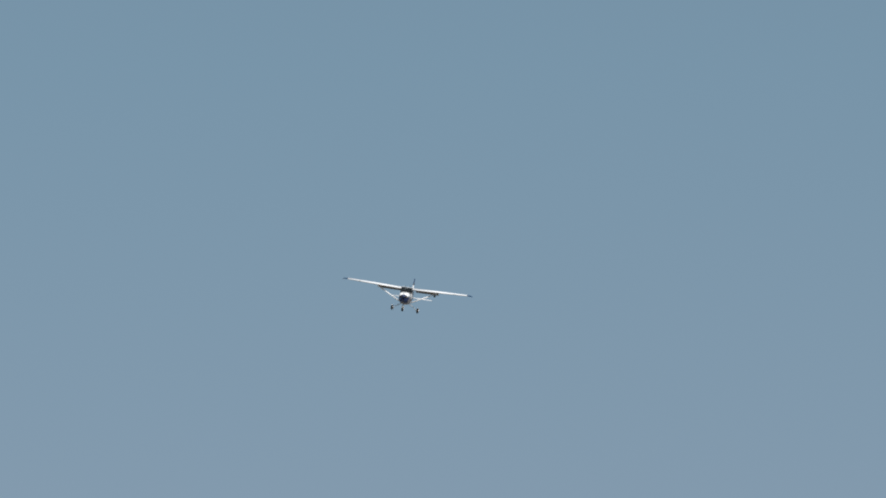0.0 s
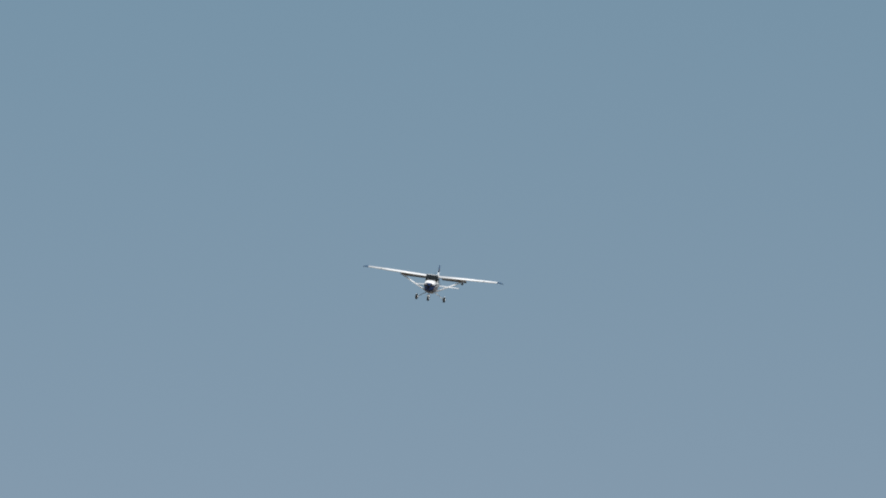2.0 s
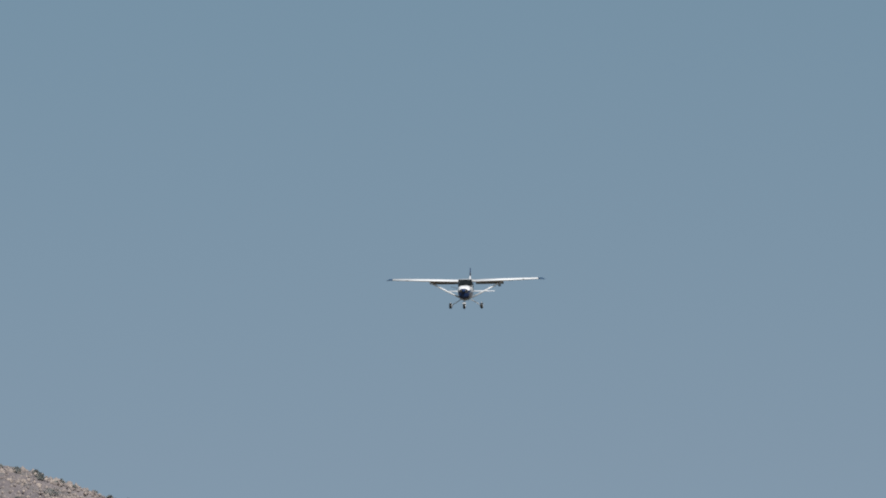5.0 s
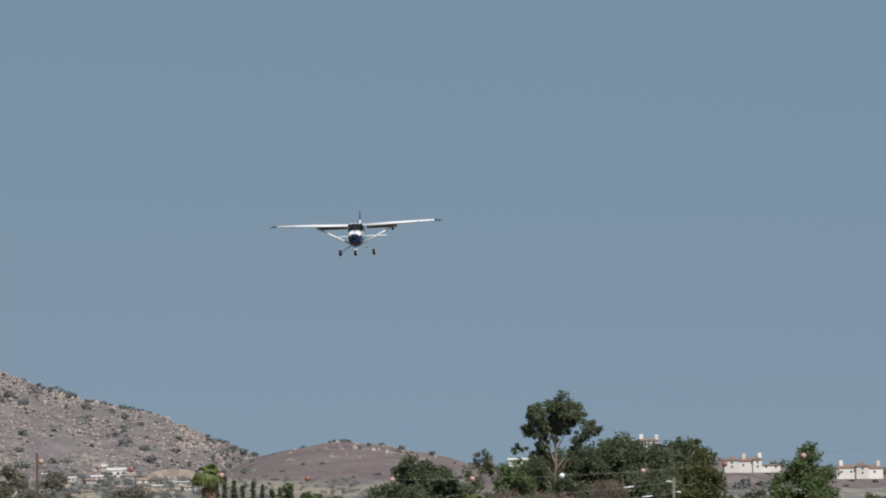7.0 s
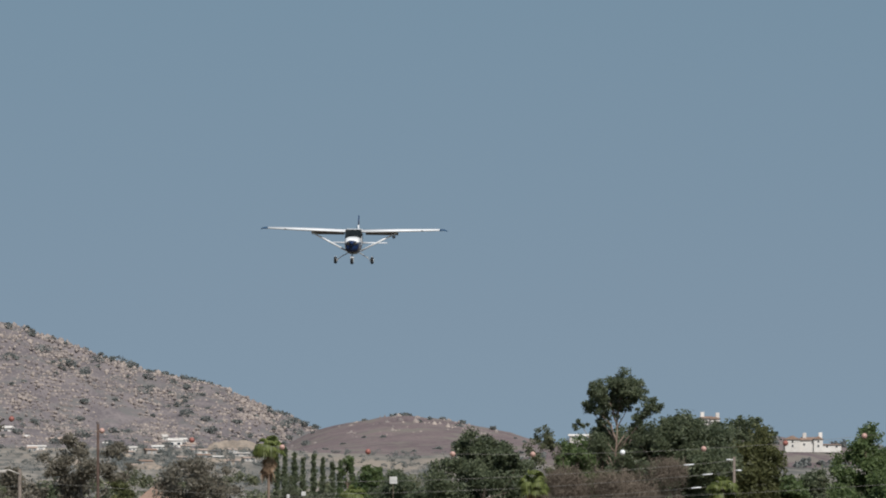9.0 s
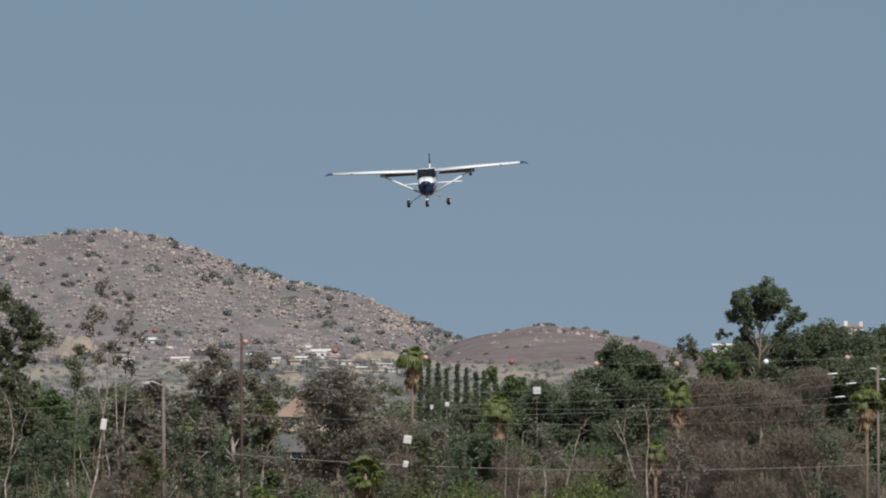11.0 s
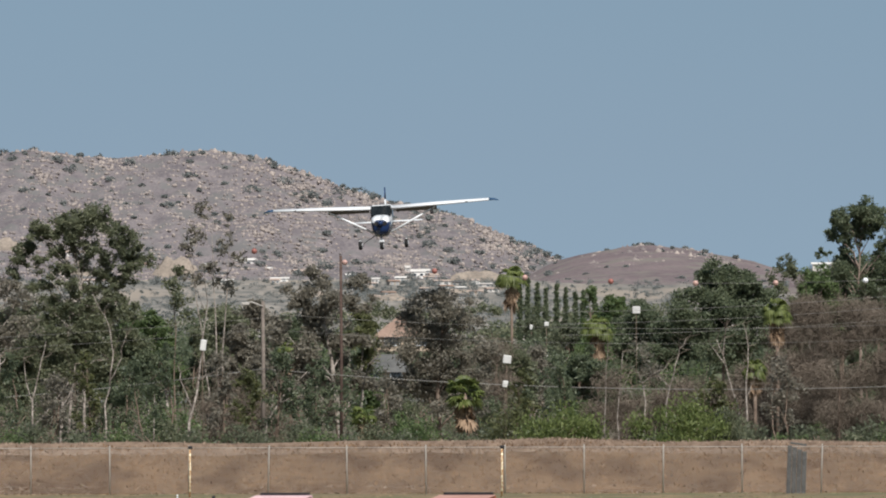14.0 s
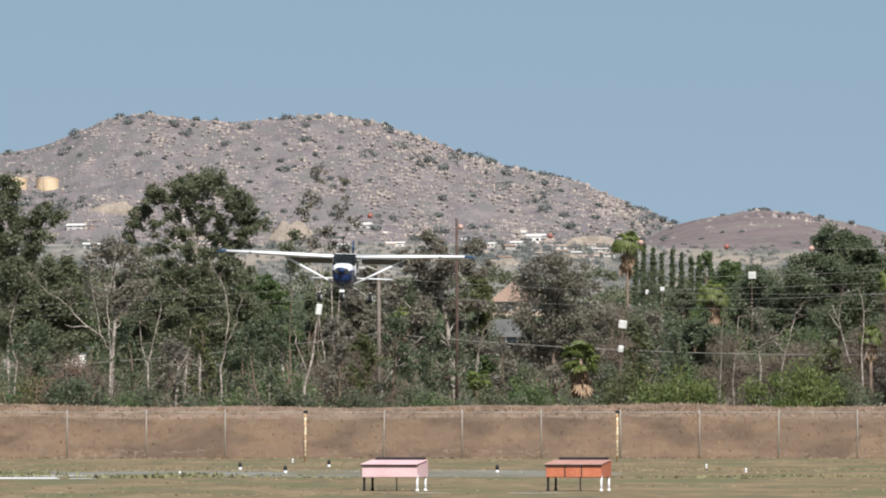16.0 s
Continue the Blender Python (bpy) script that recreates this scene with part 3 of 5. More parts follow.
for h, v, w, tall in ((895, 470, 90, 12), (850, 448, 60, 8), (1010, 456, 120, 8), (760, 462, 70, 10), (516, 428, 110, 40), (205, 382, 120, 26), (330, 428, 150, 14), (100, 425, 120, 14), (1050, 436, 150, 20)):
    d = on_slope(h, v)
    b = spot(h, v, d)
    k = d / 21000
    bm = bmesh.new()
    bmesh.ops.create_uvsphere(bm, u_segments=40, v_segments=24, radius=1.0)
    for q in bm.verts:
        lump = 1 + 0.16 * noise.noise(q.co * 2.3 + Vector((h, 0, 0))) + 0.1 * noise.noise(q.co * 7 + Vector((h, 0, 0)))
        q.co = Vector((q.co.x * w * k / 2, q.co.y * 4, q.co.z * tall * k * 2.0)) * lump
    ob = part("earth_bank", bm, EARTH, None, "", True)
    ob.location = b - Vector((0, 0, tall * k * 1.15))
    tagged(ob, "pale graded earth bank in the valley", "earth bank", kind="structure")

for h in (84, 28):
    b = spot(h, 336, on_slope(h, 336))
    top = empty("water_tank", b.x, b.y, b.z - 1.0)
    tagged(top, "tan cylindrical water tank at the hill's foot", "water tank", "water tanks")
    bm = bmesh.new()
    bmesh.ops.create_cone(bm, cap_ends=True, segments=40, radius1=3.9, radius2=3.9, depth=5.0, matrix=pose(0, 0, 2.5))
    part("shell", bm, TANK, top)
    bm = bmesh.new()
    bmesh.ops.create_cone(bm, cap_ends=True, segments=40, radius1=4.0, radius2=0.6, depth=0.5, matrix=pose(0, 0, 5.255))
    part("roof", bm, TANK, top)
    rod("ladder", [(-1.2, -3.95, 0), (-1.2, -3.95, 5.1)], 0.08, GALV, top)

house(925, 548, 108, 52, 900, "low house with terracotta tiled roof among trees", wall=TAN, roof=TILE, gable=False, depth=0.8, share=0.75, hip=0.44)
house(885, 605, 80, 40, 800, "low grey-roofed house behind the trees", wall=TAN, roof=SHINGLE, gable=False, depth=0.8, share=0.8)
house(1195, 580, 70, 34, 820, "small house with grey gabled roof and white trim", wall=STUCCO, roof=SHINGLE, depth=0.9, turn=62)
house(112, 640, 80, 28, 760, "low pale shed behind dry scrub", "shed", wall=STUCCO, roof=SHINGLE)
for h, v, w, tall, d in ((1331, 494, 14, 13, 730), (1101, 582, 15, 15, 545), (1098, 624, 10, 12, 545), (563, 558, 11, 20, 515), (1172, 516, 8, 8, 730), (1145, 522, 6, 9, 730)):
    b = spot(h, v, d)
    k = d / 21000
    z0 = float(ground_z(b.x, b.y))
    top = empty("sign_board", b.x, b.y, z0)
    tagged(top, "plain white board on a thin post among trees", "board")
    part("panel", boxed(-w * k / 2, w * k / 2, -0.04, 0.04, b.z - z0, b.z - z0 + tall * k, bevel=0.03, m=pose(0, 0, 0, 0, 0, 0) if d == 730 else Matrix.Translation((0, 0, b.z - z0)) @ pose(0, 0, 0, 4, 7, 12) @ Matrix.Translation((0, 0, z0 - b.z))), SIGN, top)
    rod("post", [(0, 0.06, 0), (0, 0.06, b.z - z0 + tall * k * 0.8)], 0.014, BARK_BROWN, top)


# ---- trees ----
def wiggle(rng, a, b, n, amount):
    a, b = Vector(a), Vector(b)
    return [a.lerp(b, i / n) + Vector(rng.normal(0, amount, 3)) * (0 if i in (0,) else 1) * (1 if i < n else 0.3) for i in range(n + 1)]


def clump(rng, centre, r, n, squash=0.75):
    d = np.clip(rng.normal(size=(n, 3)), -2, 2)
    return np.array(centre) + d * r * 0.52 * (1, 1, squash)


def tree(h, top, half, low, d, label, seed, leaf=LEAF_EUC, bark=BARK_PALE, density=1.0, clumps=11, lean=0.0, name="eucalyptus_tree", own=None, trunks=1, size=0.2, thick=0.12):
    """A tree on bearing h: crown from grid height top down to low, half steps wide to each side, in uneven clumps on limbs."""
    rng = np.random.default_rng(seed)
    k = d / 21000
    x, z0 = side(h, d), float(ground_z(side(h, d), d))
    ob = empty(name, x, d, z0)
    tagged(ob, label, "tree")
    zt, zl, w = EYE[2] + (707 - top) * k - z0, EYE[2] + (707 - low) * k - z0, half * k
    cs = []
    if own:
        for ch, cv, cr in own:
            cs.append(((ch - h) * k, rng.normal(0, 0.5), EYE[2] + (707 - cv) * k - z0 + cr * k * 0.12, cr * k * 1.22))
    else:
        for i in range(clumps):
            f = (i + 0.5) / clumps
            zz = zl + (zt - zl) * f
            reach = w * (0.35 + 0.75 * math.sin(math.pi * min(1, 0.22 + 0.75 * f)))
            r = (0.26 + 0.22 * rng.random()) * min(w, (zt - zl) * 0.6)
            cs.append(((rng.uniform(-1, 1)) * max(0.05, reach - r) + lean * k * f, rng.normal(0, w * 0.35), min(zz, zt - r * 0.7), r))
    spines, mids = [], []
    for j in range(trunks):
        mine = cs[j::trunks]
        fx = rng.normal(0, w * 0.25) if trunks > 1 else 0.0
        tx = sum(c[0] for c in mine) / len(mine)
        tz = max(c[2] for c in mine) * 0.9
        sway = rng.uniform(-0.3, 0.3)
        sp = [Vector((fx + (tx - fx) * f ** 1.4 + sway * math.sin(3.1 * f) + rng.normal(0, 0.05), rng.normal(0, 0.05), tz * f - 0.1 * (1 - f))) for f in (0, 0.15, 0.3, 0.45, 0.6, 0.75, 0.88, 1)]
        spines.append(sp)
        rod("trunk", sp, [thick * f for f in (1, 0.93, 0.86, 0.78, 0.66, 0.5, 0.34, 0.12)], bark, ob, sides=8)
    for i, c in enumerate(cs):
        sp = spines[i % trunks]
        zs = max(zl * 0.55, c[2] - 0.8 * abs(c[0] - sp[5].x) - 0.5 - 0.5 * rng.random())
        f = next((q for q in range(1, 7) if sp[q + 1].z >= zs), 6)
        u = min(1.0, max(0.0, (zs - sp[f].z) / max(0.05, sp[f + 1].z - sp[f].z)))
        s = sp[f].lerp(sp[f + 1], u)
        mid = s.lerp(Vector(c[:3]), 0.5) + Vector((rng.normal(0, 0.12), 0, rng.uniform(-0.1, 0.2)))
        pts = wiggle(rng, s, mid, 2, 0.06) + wiggle(rng, mid, Vector(c[:3]), 2, 0.06)[1:]
        q = thick * rng.uniform(0.28, 0.42)
        mids.append(s.lerp(Vector(c[:3]), 0.62))
        rod("limb", pts, [q, q * 0.85, q * 0.65, q * 0.45, q * 0.2], bark, ob, sides=5)
    C = [clump(rng, m, 0.45 * c[3], max(6, int(9 * density * c[3] ** 2 / size / size))) for m, c in zip(mids, cs)]
    for cxx, cyy, czz, r in cs:
        for _ in range(9):
            o = rng.normal(0, 0.45, 3) * r
            C.append(clump(rng, (cxx + o[0], cyy + o[1], czz + o[2] * 0.85), r * rng.uniform(0.25, 0.55), max(8, int(8.5 * density * r * r / size / size)), 0.8))
    V, Q = flakes(rng, np.concatenate(C), size, size * 0.5)
    tagged(np_mesh("crown", V, Q, leaf, ob), kind="stuff")
    return ob


def bush(h, top, half, d, label, seed, leaf=LEAF_GREEN, size=0.26, density=1.0, name="bush", foot=None, upright=0.0):
    rng = np.random.default_rng(seed)
    k = d / 21000
    x, z0 = side(h, d), float(ground_z(side(h, d), d)) - 0.05
    z0 = max(z0, z0 if foot is None else foot)
    H, w = EYE[2] + (707 - top) * k - z0, half * k
    ob = empty(name, x, d, z0)
    tagged(ob, label, "bush")
    C = []
    n = max(5, int(w * 5))
    for i in range(n):
        cx = rng.uniform(-w, w)
        hh = H * (1 - 0.35 * (cx / w) ** 2) * rng.uniform(0.72, 1.06)
        r = min(0.5 * H, 0.75) * rng.uniform(0.5, 1.0)
        C.append(clump(rng, (cx, rng.normal(0, w * 0.3), max(r * 0.4, hh - r * 0.5)), r, int(150 * density * r * r * 0.09 / size / size) + 20, 0.9))
        C.append(clump(rng, (cx, rng.normal(0, w * 0.3), hh * 0.4), r, int(110 * density * r * r * 0.09 / size / size) + 12, 1.1))
    V, Q = flakes(rng, np.concatenate(C), size, size * 0.42, 0.1, upright)
    tagged(np_mesh("foliage", V, Q, leaf, ob), kind="stuff")
    for i in range(4):
        rod("stem", wiggle(rng, (rng.normal(0, w * 0.3), 0, 0), (rng.normal(0, w * 0.5), 0, H * 0.6), 3, 0.05), [0.05, 0.04, 0.03, 0.015], BARK_BROWN, ob, sides=5)
    return ob


def bare_tree(h, top, half, d, label, seed, bark=BARK_PALE, twigs=260, lean=0.0, name="bare_tree", thick=0.13, haze=0):
    """A leafless tree of forked limbs; haze: fine twig ends about the crown."""
    rng = np.random.default_rng(seed)
    k = d / 21000
    x, z0 = side(h, d), float(ground_z(side(h, d), d))
    H, w = EYE[2] + (707 - top) * k - z0, half * k
    ob = empty(name, x, d, z0)
    tagged(ob, label, "tree")
    bend = rng.uniform(-0.25, 0.25) * w
    spine = [Vector((lean * k * f + bend * math.sin(3 * f) + rng.normal(0, 0.07), 0, (H * 0.86 + 0.1) * f - 0.1)) for f in (0, 0.16, 0.33, 0.5, 0.68, 0.85, 1)]
    rod("trunk", spine, [thick * f for f in (1, 0.92, 0.84, 0.72, 0.55, 0.35, 0.12)], bark, ob, sides=7)
    ends = [spine[-1], spine[-2]]
    for i in range(4):
        j = rng.integers(1, 5)
        s = spine[j].lerp(spine[j + 1], rng.random())
        e = s + Vector((rng.choice((-1, 1)) * w * rng.uniform(0.3, 0.95), rng.normal(0, 0.4), H * rng.uniform(0.08, 0.34)))
        e.z = min(e.z, H * 0.86)
        mid = s.lerp(e, 0.45) + Vector((rng.normal(0, 0.2), 0, rng.normal(0, 0.22)))
        q = thick * (0.6 - 0.08 * j)
        rod("limb", wiggle(rng, s, mid, 2, 0.08) + wiggle(rng, mid, e, 2, 0.08)[1:], [q, q * 0.85, q * 0.65, q * 0.45, q * 0.15], bark, ob, sides=5)
        ends += [mid, e, mid.lerp(e, 0.5)]
    tw = []
    for i in range(twigs):
        a = ends[rng.integers(len(ends))]
        b = a + Vector((rng.normal(0, 0.45), rng.normal(0, 0.3), rng.normal(0.25, 0.35)))
        tw.append(tube([a, a.lerp(b, 0.5) + Vector(rng.normal(0, 0.06, 3)), b], [0.014, 0.011, 0.006], 3))
    if tw:
        tagged(mesh("twig_mass", *join(tw), TWIG, ob), kind="stuff")
    if haze:
        C = np.concatenate([clump(rng, (e.x + rng.normal(0, w * 0.4), e.y, e.z - rng.random() * H * 0.45), 0.8, haze // 14) for e in ends])
        V, Q = flakes(rng, C, 0.36, 0.017, 0.0, 0.3)
        tagged(np_mesh("twig_haze", V, Q, TWIG, ob), kind="stuff")
    return ob


def palm(h, top, foot_v, half, d, label, seed, skirt=0.5, fronds=44, droop=0.3):
    """A fan palm: ringed trunk, a head of fans and a skirt of dead ones."""
    rng = np.random.default_rng(seed)
    k = d / 21000
    x = side(h, d)
    z0 = float(ground_z(x, d)) - 0.05
    H, w = EYE[2] + (707 - top) * k - z0, half * k
    ob = empty("fan_palm", x, d, z0)
    tagged(ob, label, "palm tree")
    head = H - w * 0.95
    rod("trunk", [(0, 0, 0), (0.03, 0, head * 0.5), (0, 0, head)], [0.12, 0.085, 0.09], BARK_BROWN, ob, sides=9)
    for dead in (False, True):
        for i in range(int(fronds * (skirt if dead else 1))):
            a = rng.uniform(0, 2 * math.pi)
            up = rng.uniform(-1.55, -1.15) if dead else math.asin(rng.uniform(-0.65, 0.98))
            ln = w * rng.uniform(0.75, 1.05)
            d1 = Vector((math.cos(a) * math.cos(up), math.sin(a) * math.cos(up), math.sin(up)))
            start = Vector((0, 0, head - (0.9 * w * rng.random() ** 1.5 if dead else 0)))
            sidev = d1.cross(Vector((0, 0, 1))).normalized()
            nrm = sidev.cross(d1)
            V, Fc = tube([start, start + d1 * ln * 0.5], [0.025, 0.015], 3)
            hub = start + d1 * ln * 0.5
            for b in np.linspace(-1.15, 1.15, 9):
                dr = d1 * math.cos(b) + sidev * math.sin(b)
                tip = hub + dr * ln * 0.55 - Vector((0, 0, (0.12 + droop * math.cos(up)) * ln)) + nrm * rng.normal(0, 0.05)
                midp = hub + dr * ln * 0.32
                o = len(V)
                off = dr.cross(nrm) * 0.075 * max(0.5, w)
                V += [hub, midp + off, tip, midp - off]
                Fc.append((o, o + 1, o + 2, o + 3))
            mesh("dead_frond" if dead else "frond", V, Fc, SKIRT if dead else LEAF_PALM, ob)
    return ob


EUC = "tall eucalyptus with dark clumped leaves and pale trunk"
tree(345, 294, 125, 520, 600, EUC + " beside the field", 21, trunks=3, density=0.85, size=0.17, thick=0.085, own=[(352, 319, 25), (325, 328, 20), (380, 328, 22), (396, 340, 15), (318, 342, 17), (350, 342, 22), (285, 338, 19), (268, 350, 15), (292, 354, 15), (242, 382, 16), (262, 374, 13), (240, 400, 13), (275, 398, 13), (424, 356, 19), (412, 374, 17), (437, 376, 17), (430, 394, 18), (462, 398, 14), (440, 414, 17), (232, 424, 13)] + [(305, 385, 15), (330, 372, 14), (365, 378, 16), (395, 395, 15), (320, 412, 15), (350, 405, 13), (380, 425, 15), (290, 440, 15), (335, 448, 16), (420, 435, 17), (370, 456, 16), (405, 460, 18), (260, 450, 13)] + [(300, 480, 26), (345, 490, 28), (270, 500, 20), (390, 495, 24), (430, 485, 22), (320, 525, 34), (375, 535, 36), (435, 540, 30), (265, 550, 28), (340, 590, 40), (400, 600, 36)])
tree(15, 310, 90, 480, 640, EUC, 22, density=0.9, own=[(4, 322, 18), (22, 340, 18), (8, 368, 22), (30, 395, 22), (-20, 400, 34), (72, 375, 16), (98, 384, 17), (62, 398, 16), (5, 435, 34), (60, 430, 20), (30, 475, 34), (-20, 520, 40)])
tree(85, 452, 85, 640, 612, "leafy mid-green tree with a wide low crown", 35, leaf=LEAF_EUC, bark=BARK_PALE, density=0.9, own=[(30, 478, 24), (75, 474, 26), (115, 482, 24), (150, 500, 22), (20, 515, 30), (70, 520, 34), (125, 530, 32), (30, 565, 36), (90, 570, 38), (140, 580, 32), (60, 615, 36), (115, 620, 34)], name="broadleaf_tree")
tree(235, 480, 60, 640, 625, "olive-green scrubby tree among pale trunks", 36, leaf=LEAF_EUC, density=0.9, own=[(215, 500, 22), (250, 495, 22), (235, 530, 28), (205, 560, 28), (255, 570, 30), (230, 610, 32)])
tree(845, 478, 36, 640, 600, "olive tree beside a dead brown pole", 37, leaf=LEAF_YELLOW, density=0.9, thick=0.07, own=[(842, 495, 18), (855, 515, 18), (838, 535, 22), (856, 560, 20), (845, 590, 22)])
tree(585, 292, 50, 600, 610, "thin half-bare eucalyptus with sparse leaf tufts", 23, density=0.4, leaf=LEAF_BRONZE, thick=0.055, trunks=3, own=[(562, 305, 14), (552, 352, 16), (607, 322, 10), (603, 370, 14), (536, 375, 12), (620, 395, 12), (575, 410, 14), (545, 430, 14), (606, 440, 16)])
tree(512, 405, 18, 520, 610, "thin eucalyptus with sparse leaf tufts", 24, density=0.5, bark=BARK_BROWN, thick=0.05, own=[(515, 418, 12), (506, 440, 14), (520, 470, 16)])
tree(800, 415, 75, 620, 585, "leafy dark eucalyptus round a dead brown pole", 25, leaf=LEAF_BRONZE, density=0.8, trunks=2, own=[(770, 430, 22), (842, 440, 20), (740, 470, 26), (800, 470, 26), (838, 485, 20), (760, 520, 34), (815, 545, 30), (735, 570, 32), (790, 600, 36), (830, 620, 28), (700, 520, 24), (720, 620, 34), (770, 650, 34), (700, 580, 28)])
tree(985, 455, 68, 680, 560, "dense bronze-green tree of conical shape", 26, leaf=LEAF_BRONZE, bark=BARK_BROWN, density=0.52, size=0.17, own=[(965, 475, 26), (1000, 485, 26), (940, 510, 34), (985, 525, 40), (1030, 520, 30), (935, 560, 36), (985, 580, 44), (1040, 570, 34), (940, 620, 40), (1000, 640, 44), (1045, 625, 34)], name="broadleaf_tree")
tree(1490, 414, 80, 560, 660, "round dark green broadleaf tree", 27, leaf=LEAF_DARK, bark=BARK_BROWN, density=1.3, own=[(1456, 440, 22), (1482, 432, 22), (1508, 432, 22), (1530, 444, 20), (1440, 462, 26), (1490, 462, 34), (1545, 472, 28), (1490, 495, 44), (1430, 510, 36), (1555, 520, 36), (1490, 540, 46)], name="broadleaf_tree")
tree(1733, 292, 75, 400, 640, "tall umbrella-shaped eucalyptus against the sky", 28, leaf=LEAF_DARK, bark=BARK_PINK, density=1.1, size=0.15, thick=0.1, own=[(1736, 318, 20), (1748, 316, 18), (1726, 324, 16), (1753, 331, 17), (1736, 340, 20), (1762, 338, 12), (1718, 344, 11), (1692, 326, 15), (1684, 338, 15), (1698, 343, 14), (1678, 358, 13), (1691, 364, 11), (1706, 370, 9), (1792, 358, 13), (1780, 364, 14), (1768, 373, 10), (1664, 390, 9), (1730, 360, 10), (1705, 404, 17), (1690, 420, 20), (1762, 402, 16), (1790, 408, 18)])
tree(1843, 372, 85, 520, 640, "broad dark green tree below the villa", 29, leaf=LEAF_DARK, bark=BARK_BROWN, density=1.2, own=[(1828, 398, 24), (1856, 396, 24), (1842, 406, 26), (1812, 412, 24), (1876, 404, 24), (1800, 420, 34), (1882, 417, 31), (1902, 416, 24), (1770, 455, 42), (1835, 455, 50), (1900, 450, 40), (1860, 495, 50), (1790, 500, 46)], name="broadleaf_tree")
tree(1973, 405, 75, 540, 650, "broad yellow-green tree below the ridge", 30, leaf=LEAF_YELLOW, bark=BARK_BROWN, density=0.9, own=[(1955, 440, 34), (1990, 428, 26), (1935, 470, 38), (1995, 465, 38), (1960, 505, 44), (2010, 505, 36)], name="broadleaf_tree")
tree(1945, 388, 55, 470, 690, "dark grey-green tree behind a yellow one", 31, leaf=LEAF_DARK, bark=BARK_BROWN, own=[(1938, 394, 20), (1974, 390, 16), (1908, 402, 18), (1990, 404, 14), (1955, 420, 28), (1920, 430, 26), (1960, 445, 34)], name="broadleaf_tree")
tree(2170, 386, 48, 560, 620, "upright dark green tree in the belt", 32, leaf=LEAF_GREEN, bark=BARK_BROWN, density=1.2, own=[(2172, 408, 20), (2160, 440, 28), (2190, 450, 28), (2145, 480, 30), (2190, 500, 34), (2155, 530, 38)], name="broadleaf_tree")
tree(1640, 398, 40, 470, 680, "open grey-green tree with thin crown", 33, density=0.6, own=[(1595, 408, 14), (1608, 425, 16), (1630, 440, 20), (1655, 455, 22), (1585, 445, 16), (1700, 430, 24), (1690, 470, 30)])
tree(1150, 500, 40, 600, 770, "dusty green tree before a row of cypresses", 38, leaf=SAGE, bark=BARK_BROWN, density=0.7, clumps=12, name="broadleaf_tree")
tree(1212, 512, 46, 600, 765, "dusty grey-green tree before a row of cypresses", 39, leaf=SAGE, bark=BARK_BROWN, density=0.7, clumps=12, name="broadleaf_tree")
tree(1250, 446, 26, 560, 905, "upright green tree beside a row of cypresses", 120, leaf=LEAF_GREEN, bark=BARK_BROWN, density=0.7, clumps=10, name="broadleaf_tree")
tree(190, 425, 70, 560, 570, "bare-limbed eucalyptus with a thin brown crown", 34, density=0.45, leaf=LEAF_BRONZE, own=[(185, 440, 22), (215, 445, 20), (230, 470, 24), (170, 470, 20), (150, 520, 24), (235, 520, 26), (205, 540, 26)])

# the belt of smaller trees and thicket
for i, (h, top, half, low, d) in enumerate(((505, 490, 50, 600, 650), (590, 495, 55, 620, 665), (655, 470, 45, 600, 690), (60, 470, 80, 600, 660), (130, 480, 60, 620, 680), (235, 520, 60, 640, 620), (310, 520, 60, 640, 640), (400, 530, 60, 640, 610), (470, 500, 55, 630, 670), (540, 520, 50, 640, 690), (630, 520, 55, 640, 640), (690, 500, 50, 650, 660), (880, 600, 45, 680, 690), (1090, 560, 60, 670, 640), (1150, 560, 60, 660, 690), (1215, 570, 60, 670, 620), (1280, 545, 60, 650, 740))):
    tree(h, top, half, low, d, ("leafy green tree in the belt beyond the field", "scrubby brownish eucalyptus in the belt")[i % 2], 40 + i, leaf=(LEAF_GREEN, LEAF_EUC, LEAF_BRONZE, LEAF_DARK)[i % 4], bark=(BARK_PALE, BARK_BROWN)[i % 2], density=0.85, clumps=19, lean=(-30, 25, 0, 40)[i % 4], trunks=1 + i % 2, thick=0.09)
for i, (h, top, half, low, d) in enumerate(((1705, 395, 62, 520, 665), (1655, 420, 50, 530, 660), (1765, 392, 50, 500, 675), (1800, 430, 60, 540, 650), (1340, 480, 60, 620, 760), (1290, 465, 50, 600, 800), (1395, 500, 60, 640, 740), (1600, 480, 60, 620, 690), (1680, 470, 60, 600, 720), (2030, 480, 60, 600, 650), (2080, 470, 60, 600, 680), (2120, 485, 60, 610, 640), (2230, 485, 60, 620, 660), (2290, 480, 60, 610, 650), (2350, 470, 60, 610, 660), (1910, 520, 60, 640, 630), (-60, 430, 70, 600, 650), (-130, 440, 80, 600, 650))):
    tree(h, top, half, low, d, "dark green tree in the belt beyond the field", 60 + i, leaf=(LEAF_DARK, LEAF_GREEN, LEAF_DARK, LEAF_EUC)[i % 4], bark=BARK_BROWN, density=0.8, clumps=18, name="broadleaf_tree", thick=0.1)
for i, h in enumerate(range(-80, 2400, 62)):
    low = 0 if h < 830 else (70 if h < 1080 else 25)
    bush(h, (505, 545, 575, 525, 555)[i % 5] + low, 56, 700 + 12 * (i % 3), "dense thicket behind the tree trunks", 100 + i, leaf=(LEAF_DARK, LEAF_EUC, LEAF_EUC, LEAF_BRONZE, LEAF_GREEN)[i % 5], size=0.22, density=0.75, name="thicket")
